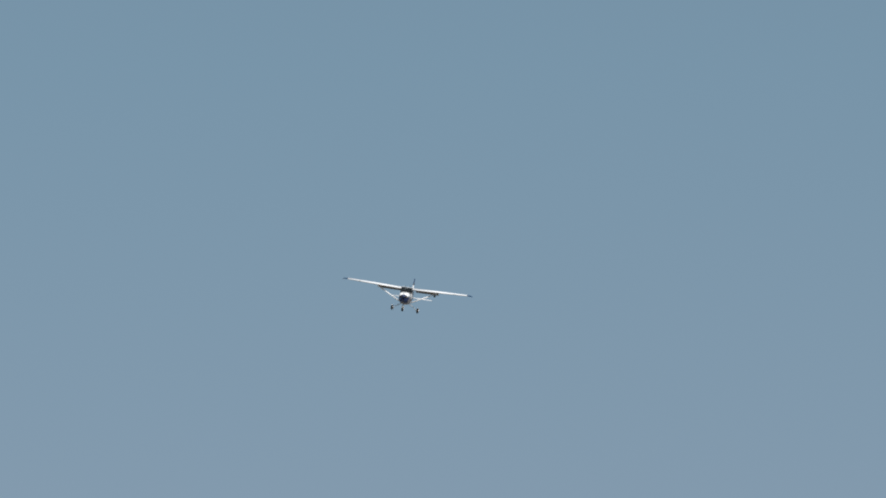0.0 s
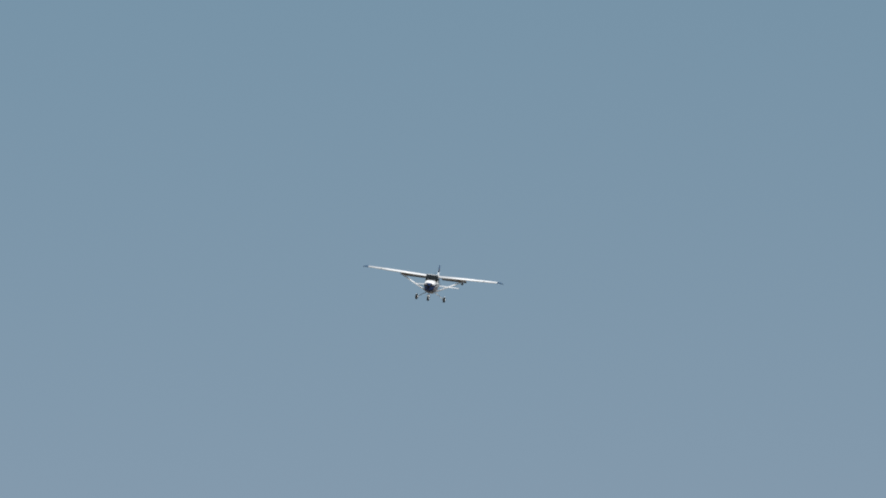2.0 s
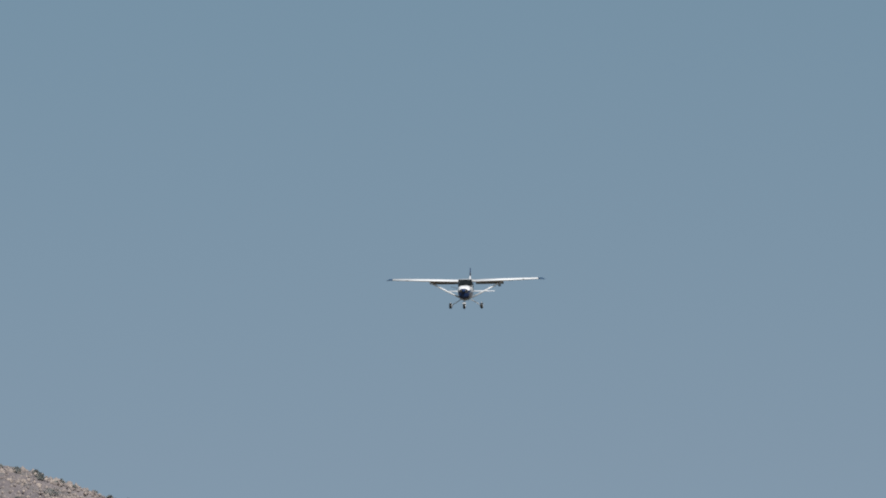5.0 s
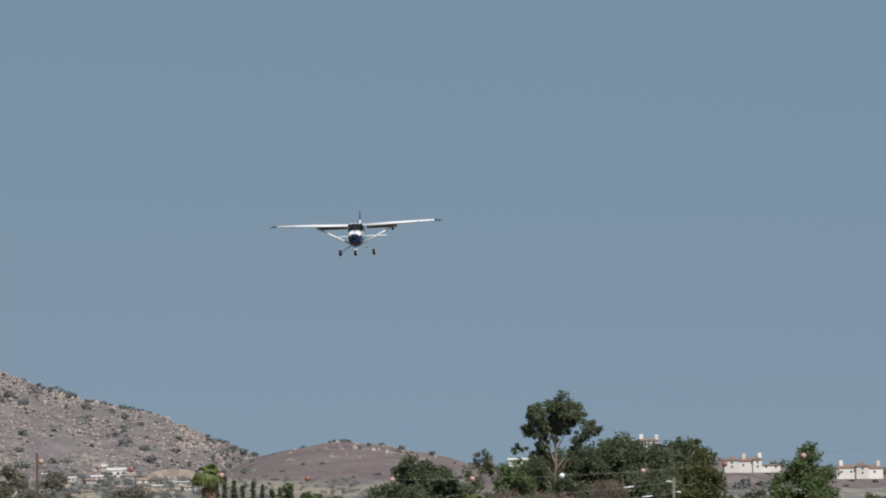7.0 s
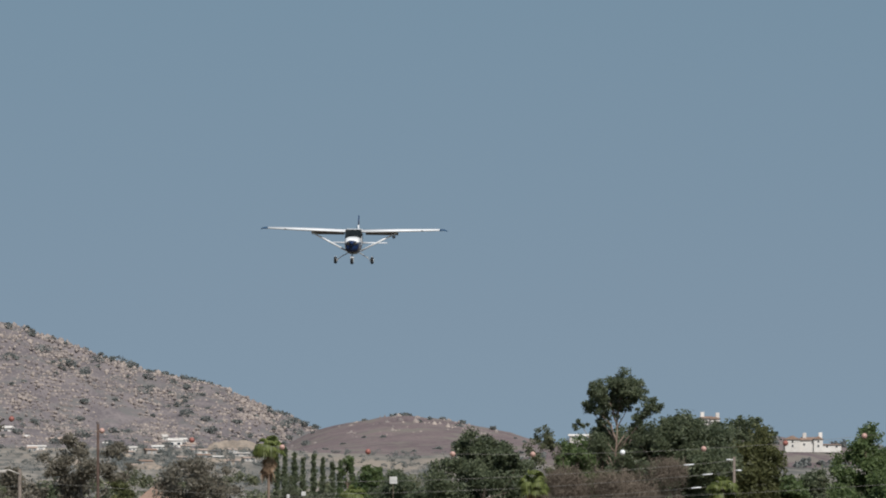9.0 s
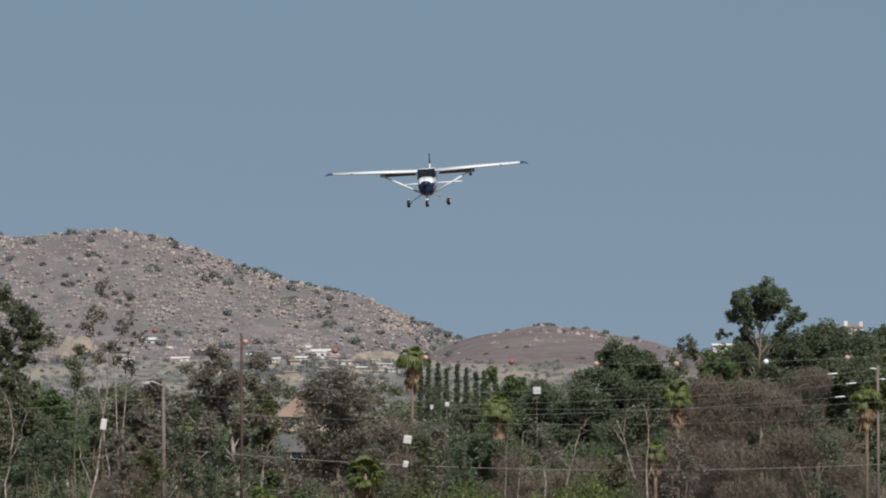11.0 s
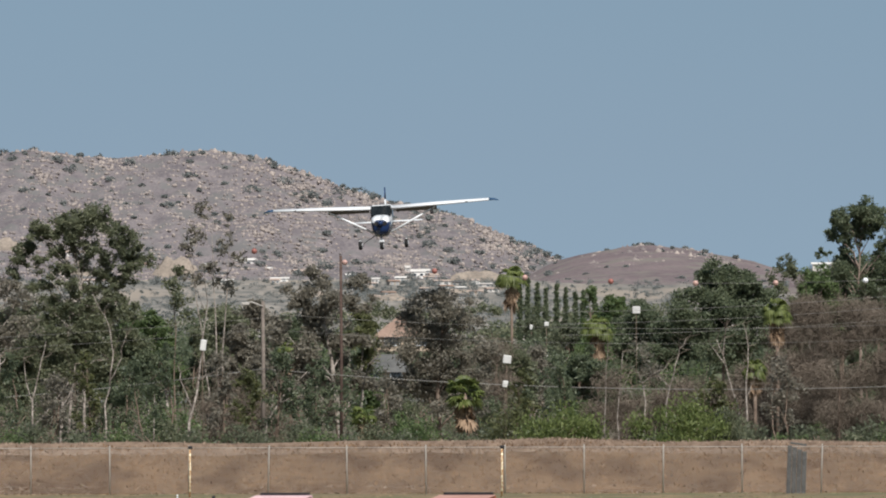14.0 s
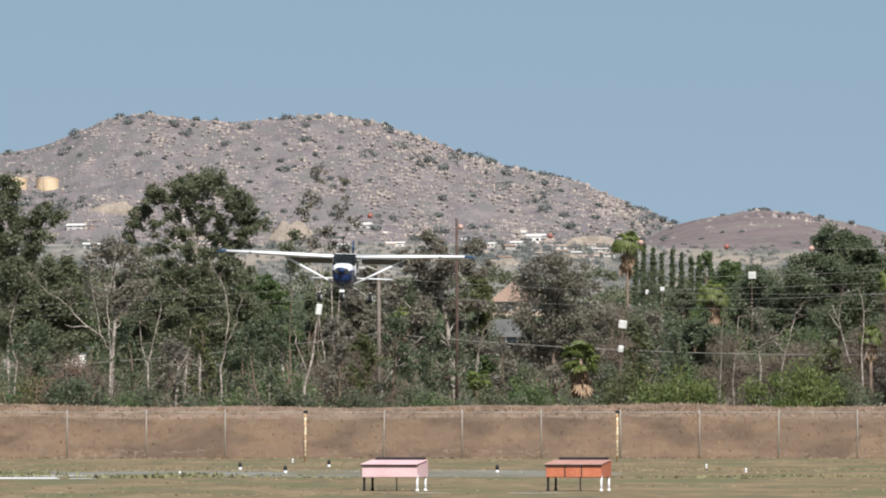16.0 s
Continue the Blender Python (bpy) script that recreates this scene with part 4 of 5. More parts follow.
for i, h in enumerate(range(-90, 2400, 74)):
    bush(h, (610, 640, 590, 655, 625)[i % 5], 46, 580 + 14 * (i % 4), "brownish scrub among the tree trunks", 150 + i, leaf=(LEAF_EUC, LEAF_DARK, LEAF_DARK, LEAF_GREEN, LEAF_EUC)[i % 5], size=0.2, density=1.2, name="scrub_bush")
for i, h in enumerate(q for q in range(-60, 2380, 46) if not 1255 < q < 1322):
    bush(h, (690, 702, 684, 697, 706)[i % 5], 34, 512 + 6 * (i % 3), "low green scrub behind the bank", 200 + i, leaf=(LEAF_EUC, SAGE, LEAF_GREEN, SAGE)[i % 4], size=0.17, density=0.8, upright=0.1)
bush(1222, 578, 44, 640, "dark bush before a small house", 309, LEAF_DARK, 0.2, 1.2)
bush(1822, 530, 42, 555, "dark green bush before brown brush", 308, LEAF_DARK, 0.18, 1.3)
bush(1405, 648, 78, 500, "large bright green bush on the bank", 301, LEAF_BRIGHT, 0.16, 2.0, upright=0.7)
bush(1468, 668, 46, 502, "green reedy bush on the bank", 302, LEAF_EUC, 0.16, 2.0, upright=0.7)
bush(1200, 658, 62, 500, "bright green bush on the bank", 303, LEAF_BRIGHT, 0.16, 1.7, upright=0.6)
bush(130, 640, 40, 500, "dry reddish bush on the bank", 304, RUSSET, 0.11, 1.5)
bush(126, 664, 26, 496, "dark rounded bush on the bank", 305, LEAF_DARK, 0.18, 1.5)
bush(30, 655, 70, 505, "olive-yellow scrub on the bank", 306, LEAF_STRAW, 0.17, 1.4, upright=0.3)
bush(1105, 660, 30, 505, "yellowing weeds beside a palm", 307, LEAF_YELLOW, 0.18, 0.8)


def limb_tree(d, label, seed, limbs, thick=0.09, twigs=26):
    """A leafless tree: its trunk, then forking limbs, each through bearing-grid points; it stands where the trunk begins."""
    rng = np.random.default_rng(seed)
    k = d / 21000
    h0 = limbs[0][0][0]
    z0 = float(ground_z(side(h0, d), d))
    ob = empty("bare_tree", side(h0, d), d, z0)
    tagged(ob, label, "tree")
    ends = []
    for i, pts in enumerate(limbs):
        deep = 0.0 if i == 0 else rng.normal(0, 0.15)
        P = [Vector(((h - h0) * k, deep * q, EYE[2] + (707 - v) * k - z0)) for q, (h, v) in enumerate(pts)]
        if i == 0:
            P[0].z = -0.1
        run = [P[0]]
        for a, b in zip(P, P[1:]):
            run += [a.lerp(b, f) + Vector(rng.normal(0, 0.035, 3)) for f in (0.33, 0.67)] + [b]
        r0 = thick * (1.0 if i == 0 else 0.62)
        rod("trunk" if i == 0 else "limb", run, [r0 * (1 - 0.75 * q / (len(run) - 1)) for q in range(len(run))], BARK_PALE, ob, sides=7)
        ends += run[len(run) // 2:]
    tw = []
    for _ in range(twigs):
        a = ends[rng.integers(len(ends))]
        b = a + Vector((rng.normal(0, 0.4), rng.normal(0, 0.25), rng.normal(0.3, 0.3)))
        tw.append(tube([a, a.lerp(b, 0.5) + Vector(rng.normal(0, 0.06, 3)), b], [0.016, 0.011, 0.006], 3))
    tagged(mesh("twig_mass", *join(tw), TWIG, ob), kind="stuff")
    return ob


PALE = "leafless tree with pale forked trunk"
SLIM = "slender leafless tree with a pale trunk"
limb_tree(538, "dead white tree with long forking limbs", 400, [[(193, 712), (195, 660), (195, 612), (189, 552), (197, 502), (205, 440)], [(195, 620), (177, 592), (172, 555), (162, 508), (163, 474)], [(180, 596), (147, 572), (122, 544), (68, 501), (47, 481)], [(160, 580), (115, 575)], [(197, 590), (212, 575), (224, 548)], [(197, 500), (215, 470), (222, 440)]], 0.061, 60)
limb_tree(542, "pale tree with one long slanting limb", 401, [[(265, 706), (262, 642), (275, 590), (286, 540)], [(266, 690), (282, 672), (327, 612), (372, 574), (397, 572)], [(264, 660), (250, 610), (246, 570)]], 0.058)
limb_tree(540, PALE, 403, [[(307, 710), (315, 662), (332, 622), (338, 580)], [(313, 670), (325, 650), (331, 640)]], 0.054)
limb_tree(548, PALE, 404, [[(392, 708), (390, 652), (399, 612), (405, 560), (397, 512), (369, 457)], [(400, 610), (420, 570), (428, 530)]], 0.054)
limb_tree(546, SLIM, 405, [[(475, 700), (478, 655), (481, 602)], [(478, 655), (492, 620)]], 0.040)
limb_tree(537, "thick leaning tree with patchy pale bark", 406, [[(530, 714), (547, 655), (557, 602), (562, 542), (572, 470)], [(557, 610), (577, 600), (612, 572)], [(545, 660), (528, 620), (520, 585)]], 0.079)
limb_tree(541, "pale tree leaning over the scrub", 407, [[(668, 708), (680, 678), (712, 630), (751, 592)], [(700, 650), (730, 640), (760, 634)], [(684, 670), (690, 625), (700, 590)]], 0.054)
limb_tree(563, PALE, 409, [[(838, 700), (842, 652), (857, 582), (887, 552)], [(848, 620), (872, 600)]], 0.043)
limb_tree(558, "pale dead tree with an elbowed limb", 411, [[(1384, 700), (1383, 655), (1397, 602), (1408, 554), (1422, 536)], [(1390, 625), (1370, 605), (1346, 612)]], 0.043)
limb_tree(561, PALE, 412, [[(1347, 700), (1347, 652), (1342, 617), (1367, 597), (1402, 572)], [(1343, 620), (1332, 596)]], 0.043)
limb_tree(563, SLIM, 413, [[(1297, 700), (1299, 652), (1307, 562)], [(1300, 640), (1318, 600)]], 0.036)
limb_tree(565, SLIM, 414, [[(1275, 700), (1277, 602), (1280, 560)]], 0.030)
limb_tree(556, "pale dead tree leaning away from its neighbour", 415, [[(1516, 700), (1510, 655), (1487, 577), (1473, 540)], [(1489, 585), (1462, 548)], [(1485, 570), (1490, 520)]], 0.050)
limb_tree(559, "upright pale dead tree", 416, [[(1531, 705), (1526, 660), (1526, 604), (1529, 552), (1520, 512)], [(1527, 640), (1540, 610)]], 0.054)
limb_tree(548, PALE, 417, [[(20, 706), (30, 640), (18, 590), (26, 540)], [(27, 630), (50, 600)]], 0.050)
limb_tree(578, PALE, 419, [[(1670, 700), (1672, 620), (1660, 560), (1668, 520)], [(1668, 600), (1690, 560)]], 0.050)
for i, (h, top, half, low, d) in enumerate(((225, 560, 34, 690, 526), (300, 600, 36, 690, 524), (355, 560, 40, 690, 529), (440, 570, 42, 690, 526), (500, 545, 40, 690, 530), (590, 560, 40, 690, 527), (640, 590, 40, 690, 523), (700, 560, 44, 690, 530), (770, 570, 40, 690, 527), (885, 600, 36, 690, 530), (1130, 590, 34, 690, 532), (1190, 560, 34, 690, 536), (60, 570, 44, 690, 525), (1590, 570, 44, 690, 540), (1470, 610, 40, 690, 532))):
    tree(h, top, half, low, d, "thin sapling with sparse olive-brown leaves", 640 + i, leaf=(LEAF_DARK, LEAF_BRONZE, LEAF_YELLOW, LEAF_DARK)[i % 4], bark=BARK_BROWN, density=0.34, clumps=11, size=0.16, thick=0.045, name="sapling", trunks=1 + i % 2)
BROWN = "brown leafless tree with a haze of fine twigs"
for i, (h, top, half, d) in enumerate(((1690, 424, 100, 560), (1742, 422, 96, 565), (1825, 520, 70, 560), (1630, 482, 80, 570), (1590, 560, 70, 565), (1450, 600, 70, 570), (1540, 580, 70, 575), (1370, 610, 60, 570), (1300, 590, 50, 580), (1890, 530, 60, 575), (640, 600, 50, 562), (1080, 505, 36, 590), (110, 620, 50, 540))):
    bare_tree(h, top, half, d, BROWN, 450 + i, bark=BARK_BROWN, twigs=200, name="brush_tree", thick=0.06, haze=44000 if i < 4 else 17000)

palm(1110, 402, 520, 32, 760, "tall fan palm with a brown skirt", 501, 0.35)
palm(1262, 490, 600, 32, 640, "fan palm with a long brown skirt", 502, 1.0)
palm(1027, 594, 715, 42, 520, "young green fan palm with dead fronds at its foot", 503, 0.7, 36, 0.05)
palm(848, 645, 700, 28, 525, "small yellowing fan palm in the scrub", 504, 0.6, 30, 0.05)
palm(1580, 462, 600, 32, 552, "fan palm with a brown skirt", 505, 0.8)
palm(1915, 468, 600, 32, 550, "fan palm with a brown skirt", 506, 0.9)
palm(718, 535, 640, 28, 600, "yellowing fan palm among eucalyptus", 507, 1.0)
palm(1540, 570, 680, 26, 560, "yellowing fan palm before brown brush", 508, 0.8)


def cypress(h, top, d, seed):
    rng = np.random.default_rng(seed)
    k = d / 21000
    x, z0 = side(h, d), float(ground_z(side(h, d), d))
    H = EYE[2] + (707 - top) * k - z0
    ob = empty("cypress", x, d, z0)
    tagged(ob, "slender dark Italian cypress in a row", "tree", "row of cypresses")
    rod("trunk", [(0, 0, -0.1), (0, 0, H * 0.8)], [0.15, 0.05], BARK_BROWN, ob)
    f = rng.random(900)
    a, r = rng.uniform(0, 6.28, 900), np.sin(np.pi * np.clip(0.12 + 0.86 * f, 0, 1)) ** 0.7 * 0.2 * rng.uniform(0.6, 1.1, 900)
    V, Q = flakes(rng, np.stack([np.cos(a) * r, np.sin(a) * r, 0.3 + f * (H - 0.3)], 1), 0.5, 0.22, -0.2, 0.6)
    tagged(np_mesh("crown", V, Q, LEAF_DARK, ob), kind="stuff")


for i, h in enumerate((1125, 1139, 1156, 1171, 1190, 1206, 1223, 1237, 1257)):
    cypress(h, (450, 432, 442, 450, 444, 450, 458, 455, 448)[i], 1150, 520 + i)


def grove(name, label, n, h0, h1, d0, d1, size, leaf, seed):
    """Far trees over the valley floor, too many to count."""
    rng = np.random.default_rng(seed)
    C = []
    for i in range(n):
        d = rng.uniform(d0, d1)
        x = side(rng.uniform(h0, h1), d)
        r = size * rng.uniform(0.5, 1.2)
        z = float(ground_z(x, d))
        for j in range(4):
            C.append(clump(rng, (x + rng.normal(0, r * 0.6), d, z + r * rng.uniform(0.4, 1.3)), r * 0.7, 60 if size > 1.5 else 22))
    V, Q = flakes(rng, np.concatenate(C), size * 0.3, size * 0.2)
    tagged(np_mesh(name, V, Q, leaf), label, "trees", kind="stuff")


def hillside_trees(name, label, n, h0, h1, v0, v1, size, leaf, seed):
    """Trees standing on the rising ground between two bearings."""
    rng = np.random.default_rng(seed)
    C = []
    for i in range(n):
        h, v = rng.uniform(h0, h1), rng.uniform(v0, v1)
        d = on_slope(h, v)
        p, r = spot(h, v, d), size * rng.uniform(0.5, 1.2)
        for j in range(3):
            C.append(clump(rng, (p.x + rng.normal(0, r * 0.7), p.y, p.z + r * rng.uniform(0.2, 0.9)), r * 0.7, 45))
    V, Q = flakes(rng, np.concatenate(C), size * 0.3, size * 0.22)
    tagged(np_mesh(name, V, Q, leaf), label, "trees", kind="stuff")


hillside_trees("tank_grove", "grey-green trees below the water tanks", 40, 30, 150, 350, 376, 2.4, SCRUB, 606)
hillside_trees("slope_copse", "haze-pale trees among the houses", 150, 100, 800, 385, 445, 1.5, SCRUB, 607)
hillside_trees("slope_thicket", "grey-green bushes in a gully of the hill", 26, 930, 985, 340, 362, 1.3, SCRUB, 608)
hillside_trees("village_trees", "haze-pale trees round the white houses", 190, 800, 1120, 405, 470, 1.2, SCRUB, 609)
grove("valley_grove", "dark green trees across the valley floor", 150, -150, 1650, 850, 1150, 2.2, LEAF_DARK, 601)
grove("valley_orchard", "grey-green trees below the hill", 120, -150, 1400, 1200, 2300, 1.9, LEAF_EUC, 602)
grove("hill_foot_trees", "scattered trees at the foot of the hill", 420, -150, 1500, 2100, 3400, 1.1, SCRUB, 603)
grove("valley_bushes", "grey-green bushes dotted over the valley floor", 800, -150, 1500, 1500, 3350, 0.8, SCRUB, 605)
grove("ridge_grove", "dark trees on the ridge slope", 160, 1560, 2400, 850, 1400, 2.6, LEAF_DARK, 604)


# ---- poles and cables ----
def pole(h, top, d, label, arms=(), thick=0.14, wood=POLE_WOOD, lamp=False):
    x, z0 = side(h, d), float(ground_z(side(h, d), d))
    k = d / 21000
    H = EYE[2] + (707 - top) * k - z0
    ob = empty("utility_pole", x, d, z0)
    tagged(ob, label, "utility pole")
    rod("post", [(0, 0, -0.2), (0.02, 0, H * 0.5), (0, 0, H)], [thick, thick * 0.9, thick * 0.75], wood, ob, sides=10)
    for drop, reach in arms:
        z = H - drop * k
        rod("insulator", [(0, -0.02, z), (reach * k * 0.45, -0.02, z), (reach * k * 0.5, -0.02, z), (reach * k, -0.02, z)], [0.02, 0.02, 0.034, 0.03], WHITE, ob, "white side insulator")
    if lamp:
        rod("lamp_arm", [(0, -0.1, H - 0.25), (-0.5, -0.1, H - 0.05), (-0.8, -0.1, H - 0.08)], 0.035, GALV, ob)
        part("lamp_head", boxed(-1.0, -0.62, -0.22, 0.02, H - 0.2, H - 0.06, bevel=0.03), GALV, ob)
    return ob


pole(670, 470, 545, "tall weathered wooden pole with a lamp arm", lamp=True, thick=0.105)
pole(808, 390, 555, "dark brown wooden pole rising above a tree", thick=0.085, wood=DARK_WOOD)
pole(1935, 443, 560, "weathered wooden pole with white side insulators", arms=((5, -14), (24, 13), (47, -14)), thick=0.085)


def cable(name, a, b, sag, d, label, thick=0.022):
    p, q = spot(*a, d), spot(*b, d)
    pts = [p.lerp(q, i / 24) - Vector((0, 0, sag * 4 * (i / 24) * (1 - i / 24))) for i in range(25)]
    tagged(rod(name, pts, thick, WIRE, sides=4), label, "cable")


CAB = "thin grey overhead cable slung between poles"
cable("cable", (-760, 650), (670, 590), 0.9, 544.8, CAB, 0.014)
cable("cable", (670, 590), (2330, 590), 1.0, 544.8, CAB, 0.014)
cable("cable", (-760, 540), (670, 500), 0.6, 544.8, CAB, 0.006)
cable("cable", (670, 492), (2330, 480), 0.9, 544.8, CAB, 0.006)
cable("cable", (670, 520), (2330, 505), 0.9, 544.8, CAB, 0.005)
cable("cable", (-760, 560), (670, 520), 0.6, 544.8, CAB, 0.005)

for h, v, end in ((1855, 457, 450), (1888, 478, 470), (1868, 498, 492)):
    a, b = spot(1200, v + 34, 559), spot(1932, end, 559)
    run = tube([a.lerp(b, q / 16) - Vector((0, 0, 0.9 * (q / 16) * (1 - q / 16))) for q in range(17)], [0.007] * 17, 4)
    f = (h - 1200) / 732
    at = [a.lerp(b, g) - Vector((0, 0, 0.9 * g * (1 - g))) for g in (f - 0.012, f + 0.012)]
    ob = mesh("service_cable", *run, WIRE)
    tagged(ob, "thin service cable dead-ended at a wooden pole", "cable")
    rod("insulator", at, [0.035, 0.03], WHITE, ob, "white strain insulator", sides=8)

SPAN = (560, 368, 2330, 385)
cable("marker_cable", SPAN[:2], SPAN[2:], 1.67, 548, "thin high cable carrying warning marker balls", 0.006)
for i, h in enumerate((655, 815, 974, 1134, 1286, 1436, 1578, 1737, 1881, 2026, 2166)):
    f = (h - SPAN[0]) / (SPAN[2] - SPAN[0])
    p = spot(h, SPAN[1] + (SPAN[3] - SPAN[1]) * f, 548) - Vector((0, 0, 1.67 * 4 * f * (1 - f)))
    bm = bmesh.new()
    bmesh.ops.create_uvsphere(bm, u_segments=16, v_segments=10, radius=0.13)
    bmesh.ops.create_cone(bm, cap_ends=True, segments=16, radius1=0.136, radius2=0.136, depth=0.016)
    tone = 2 if i == 7 else 1 if i not in (0, 2, 4, 9) else 0
    ob = part("marker_ball", bm, (BALL_RED, BALL_PALE, WHITE)[tone], None, "", True)
    ob.location = p
    tagged(ob, ("red", "pale orange", "white")[tone] + " aerial warning ball on a cable", "marker ball", "warning balls on the cable")


# ---- fence ----
FY, PITCH = 461.0, 3.07


def build_fence():
    x0, n = side(119, FY) - PITCH * 6, 34
    fence = empty("chain_link_fence", x0, FY, 0)
    tagged(fence, "galvanised chain-link fence before a dry bank", "fence")
    post = None
    rail = None
    net = None
    rng = random.Random(5)
    for i in range(n):
        x = i * PITCH
        if post is None:
            post = rod("post", [(0, 0, -0.1), (0, 0, 1.83), (0, 0, 1.9)], [0.03, 0.03, 0.018], GALV, fence, sides=8)
            post_me = post.data
            rail_me = rod("top_rail", [(0, 0, 1.80), (PITCH, 0, 1.80)], 0.013, GALV, fence, sides=6).data
            lines = []
            s, hgt = 0.11, 1.75
            k = int((PITCH + hgt) / s)
            for j in range(k):
                for sgn in (1, -1):
                    a = j * s - hgt
                    pts = [(max(0, a), max(0, -a)), (min(PITCH, a + hgt), min(hgt, PITCH - a))]
                    if pts[1][0] - pts[0][0] < 0.05:
                        continue
                    (xa, za), (xb, zb) = pts
                    if sgn < 0:
                        xa, xb = PITCH - xa, PITCH - xb
                    lines.append(([(xa, 0.03, za + 0.05), (xb, 0.03, zb + 0.05), (xb, 0.03, zb + 0.056), (xa, 0.03, za + 0.056)], [(0, 1, 2, 3)]))
            net_me = mesh("chain_link_net", *join(lines), GALV, fence).data
        else:
            for nm, me in (("post", post_me), ("top_rail", rail_me), ("chain_link_net", net_me)):
                if nm != "post" and i == n - 1:
                    continue
                o = new(nm, me)
                o.parent = fence
                o.location = (x, 0, 0)
                if nm == "post":
                    o.rotation_euler = (rng.gauss(0, 0.008), rng.gauss(0, 0.012), 0)


build_fence()
for h in (540, 1092):
    d = 432.0
    ob = empty("marker_post", side(h, d), d, 0)
    tagged(ob, "tall post with peeling yellow and white paint", "post", "painted posts")
    rod("shaft", [(0, 0, -0.1), (0.01, 0, 1.0), (0, 0, 1.78)], [0.042, 0.04, 0.04], RUSTY, ob, sides=8)
    part("cap", boxed(-0.06, 0.10, -0.06, 0.06, 1.78, 1.9, bevel=0.02), BLACK, ob, "small dark fitting")

ob = empty("wooden_stack", side(1612, 455), 455.0, 0)
tagged(ob, "upright weathered grey boards standing at the fence", "boards")
for i in range(4):
    part("board", boxed(-0.36 + i * 0.19, -0.19 + i * 0.19, -0.06, 0.06, -0.05, 1.84 - 0.07 * i, bevel=0.01, m=pose(0, 0, 0, 0, 2, 0)), BOARD, ob)
part("cap_board", boxed(-0.46, 0.16, -0.10, 0.08, 1.86, 1.94, bevel=0.01, m=pose(0, 0, 0, 0, 8, 0)), BOARD, ob)


# ---- approach light boxes ----
def light_box(h, body, top_mat, label, flap):
    """A low painted light housing on short legs, its lid proud at the back."""
    d = 298.0
    ob = empty("approach_light_box", side(h, d), d, 0, -13)
    tagged(ob, label, "light box", "approach light boxes")
    bm = bmesh.new()
    W, D = 0.71, 0.62
    sec = [(-D, 0.34), (-D, 0.66), (D * 0.75, 0.755), (D, 0.755), (D, 0.34)]
    rows = [[bm.verts.new((x, y, z)) for y, z in sec] for x in (-W, W)]
    for i in range(5):
        bm.faces.new((rows[0][i], rows[0][(i + 1) % 5], rows[1][(i + 1) % 5], rows[1][i]))
    bm.faces.new(rows[0][::-1])
    bm.faces.new(rows[1])
    bmesh.ops.recalc_face_normals(bm, faces=bm.faces)
    bmesh.ops.bevel(bm, geom=list(bm.edges), offset=0.015, segments=1, affect="EDGES")
    part("housing", bm, body, ob)
    a = math.degrees(math.atan2(0.095, D * 1.75))
    part("lid", boxed(-W - 0.02, W + 0.02, -0.58, 0.58, 0, 0.02, bevel=0.005, m=pose(0, -0.08, 0.712, a)), top_mat, ob, "sun-bleached sloping lid")
    part("lid_edge", boxed(-W - 0.03, W + 0.03, -D - 0.03, -D - 0.005, 0.62, 0.65), BLACK, ob, "dark seam under the lid")
    part("rear_ridge", boxed(-W * 0.86, W * 0.9, D * 0.72, D + 0.02, 0.76, 0.845, bevel=0.01), BLACK, ob, "black rear edge")
    for x in (-W * 0.3, W * 0.3) if flap else ():
        part("front_seam", boxed(x - 0.012, x + 0.012, -D - 0.012, -D - 0.002, 0.36, 0.66), BLACK, ob)
    for x, y, m in ((-W * 0.95, -D * 0.8, BLACK), (-W * 0.98, D * 0.8, BLACK), (W * 0.97, -D * 0.8, WHITE), (W * 0.95, D * 0.75, WHITE)):
        rod("leg", [(x, y, -0.05), (x, y, 0.4)], 0.03, m, ob, sides=8)
        rod("leg_foot", [(x, y, -0.02), (x, y, 0.05)], 0.045, m, ob, sides=8)
    rod("conduit", [(0.05, 0, -0.05), (0.04, 0, 0.36)], 0.022, GALV, ob)


light_box(699, PINK, PINK_TOP, "faded pink metal light box on short legs", False)
light_box(1024, ORANGE, ORANGE_TOP, "orange metal light box on short legs", True)

for h, v, dark in ((425, 832, 1), (505, 838, 1), (582, 827, 1), (880, 837, 1), (318, 843, 0), (518, 819, 0), (1320, 837, 0), (1250, 829, 0), (1603, 862, 0)):
    d = 2.3 * 21000 / (v - 707)
    ob = empty("taxiway_light", side(h, d), d, 0)
    tagged(ob, ("short black-capped" if dark else "small white") + " taxiway edge light in the grass", "edge light", "edge lights")
    q = 1.0 if dark else 0.6
    rod("base", [(0, 0, -0.02), (0, 0, 0.07 * q), (0, 0, 0.1 * q)], [0.06 * q, 0.06 * q, 0.04 * q], WHITE, ob, sides=10)
    rod("lens", [(0, 0, 0.09 * q), (0, 0, 0.2 * q), (0, 0, 0.25 * q)], [0.055 * q, 0.06 * q, 0.02 * q], BLACK if dark else WHITE, ob, sides=10)


# ---- aircraft ----
def rounded(y, zt, zb, hw, n=20, power=3.2):
    zc, hh = (zt + zb) / 2, (zt - zb) / 2
    out = []
    for i in range(n):
        a = 2 * math.pi * i / n
        c, s = math.cos(a), math.sin(a)
        out.append((hw * math.copysign(abs(c) ** (2 / power), c), y, zc + hh * math.copysign(abs(s) ** (2 / power), s)))
    return out


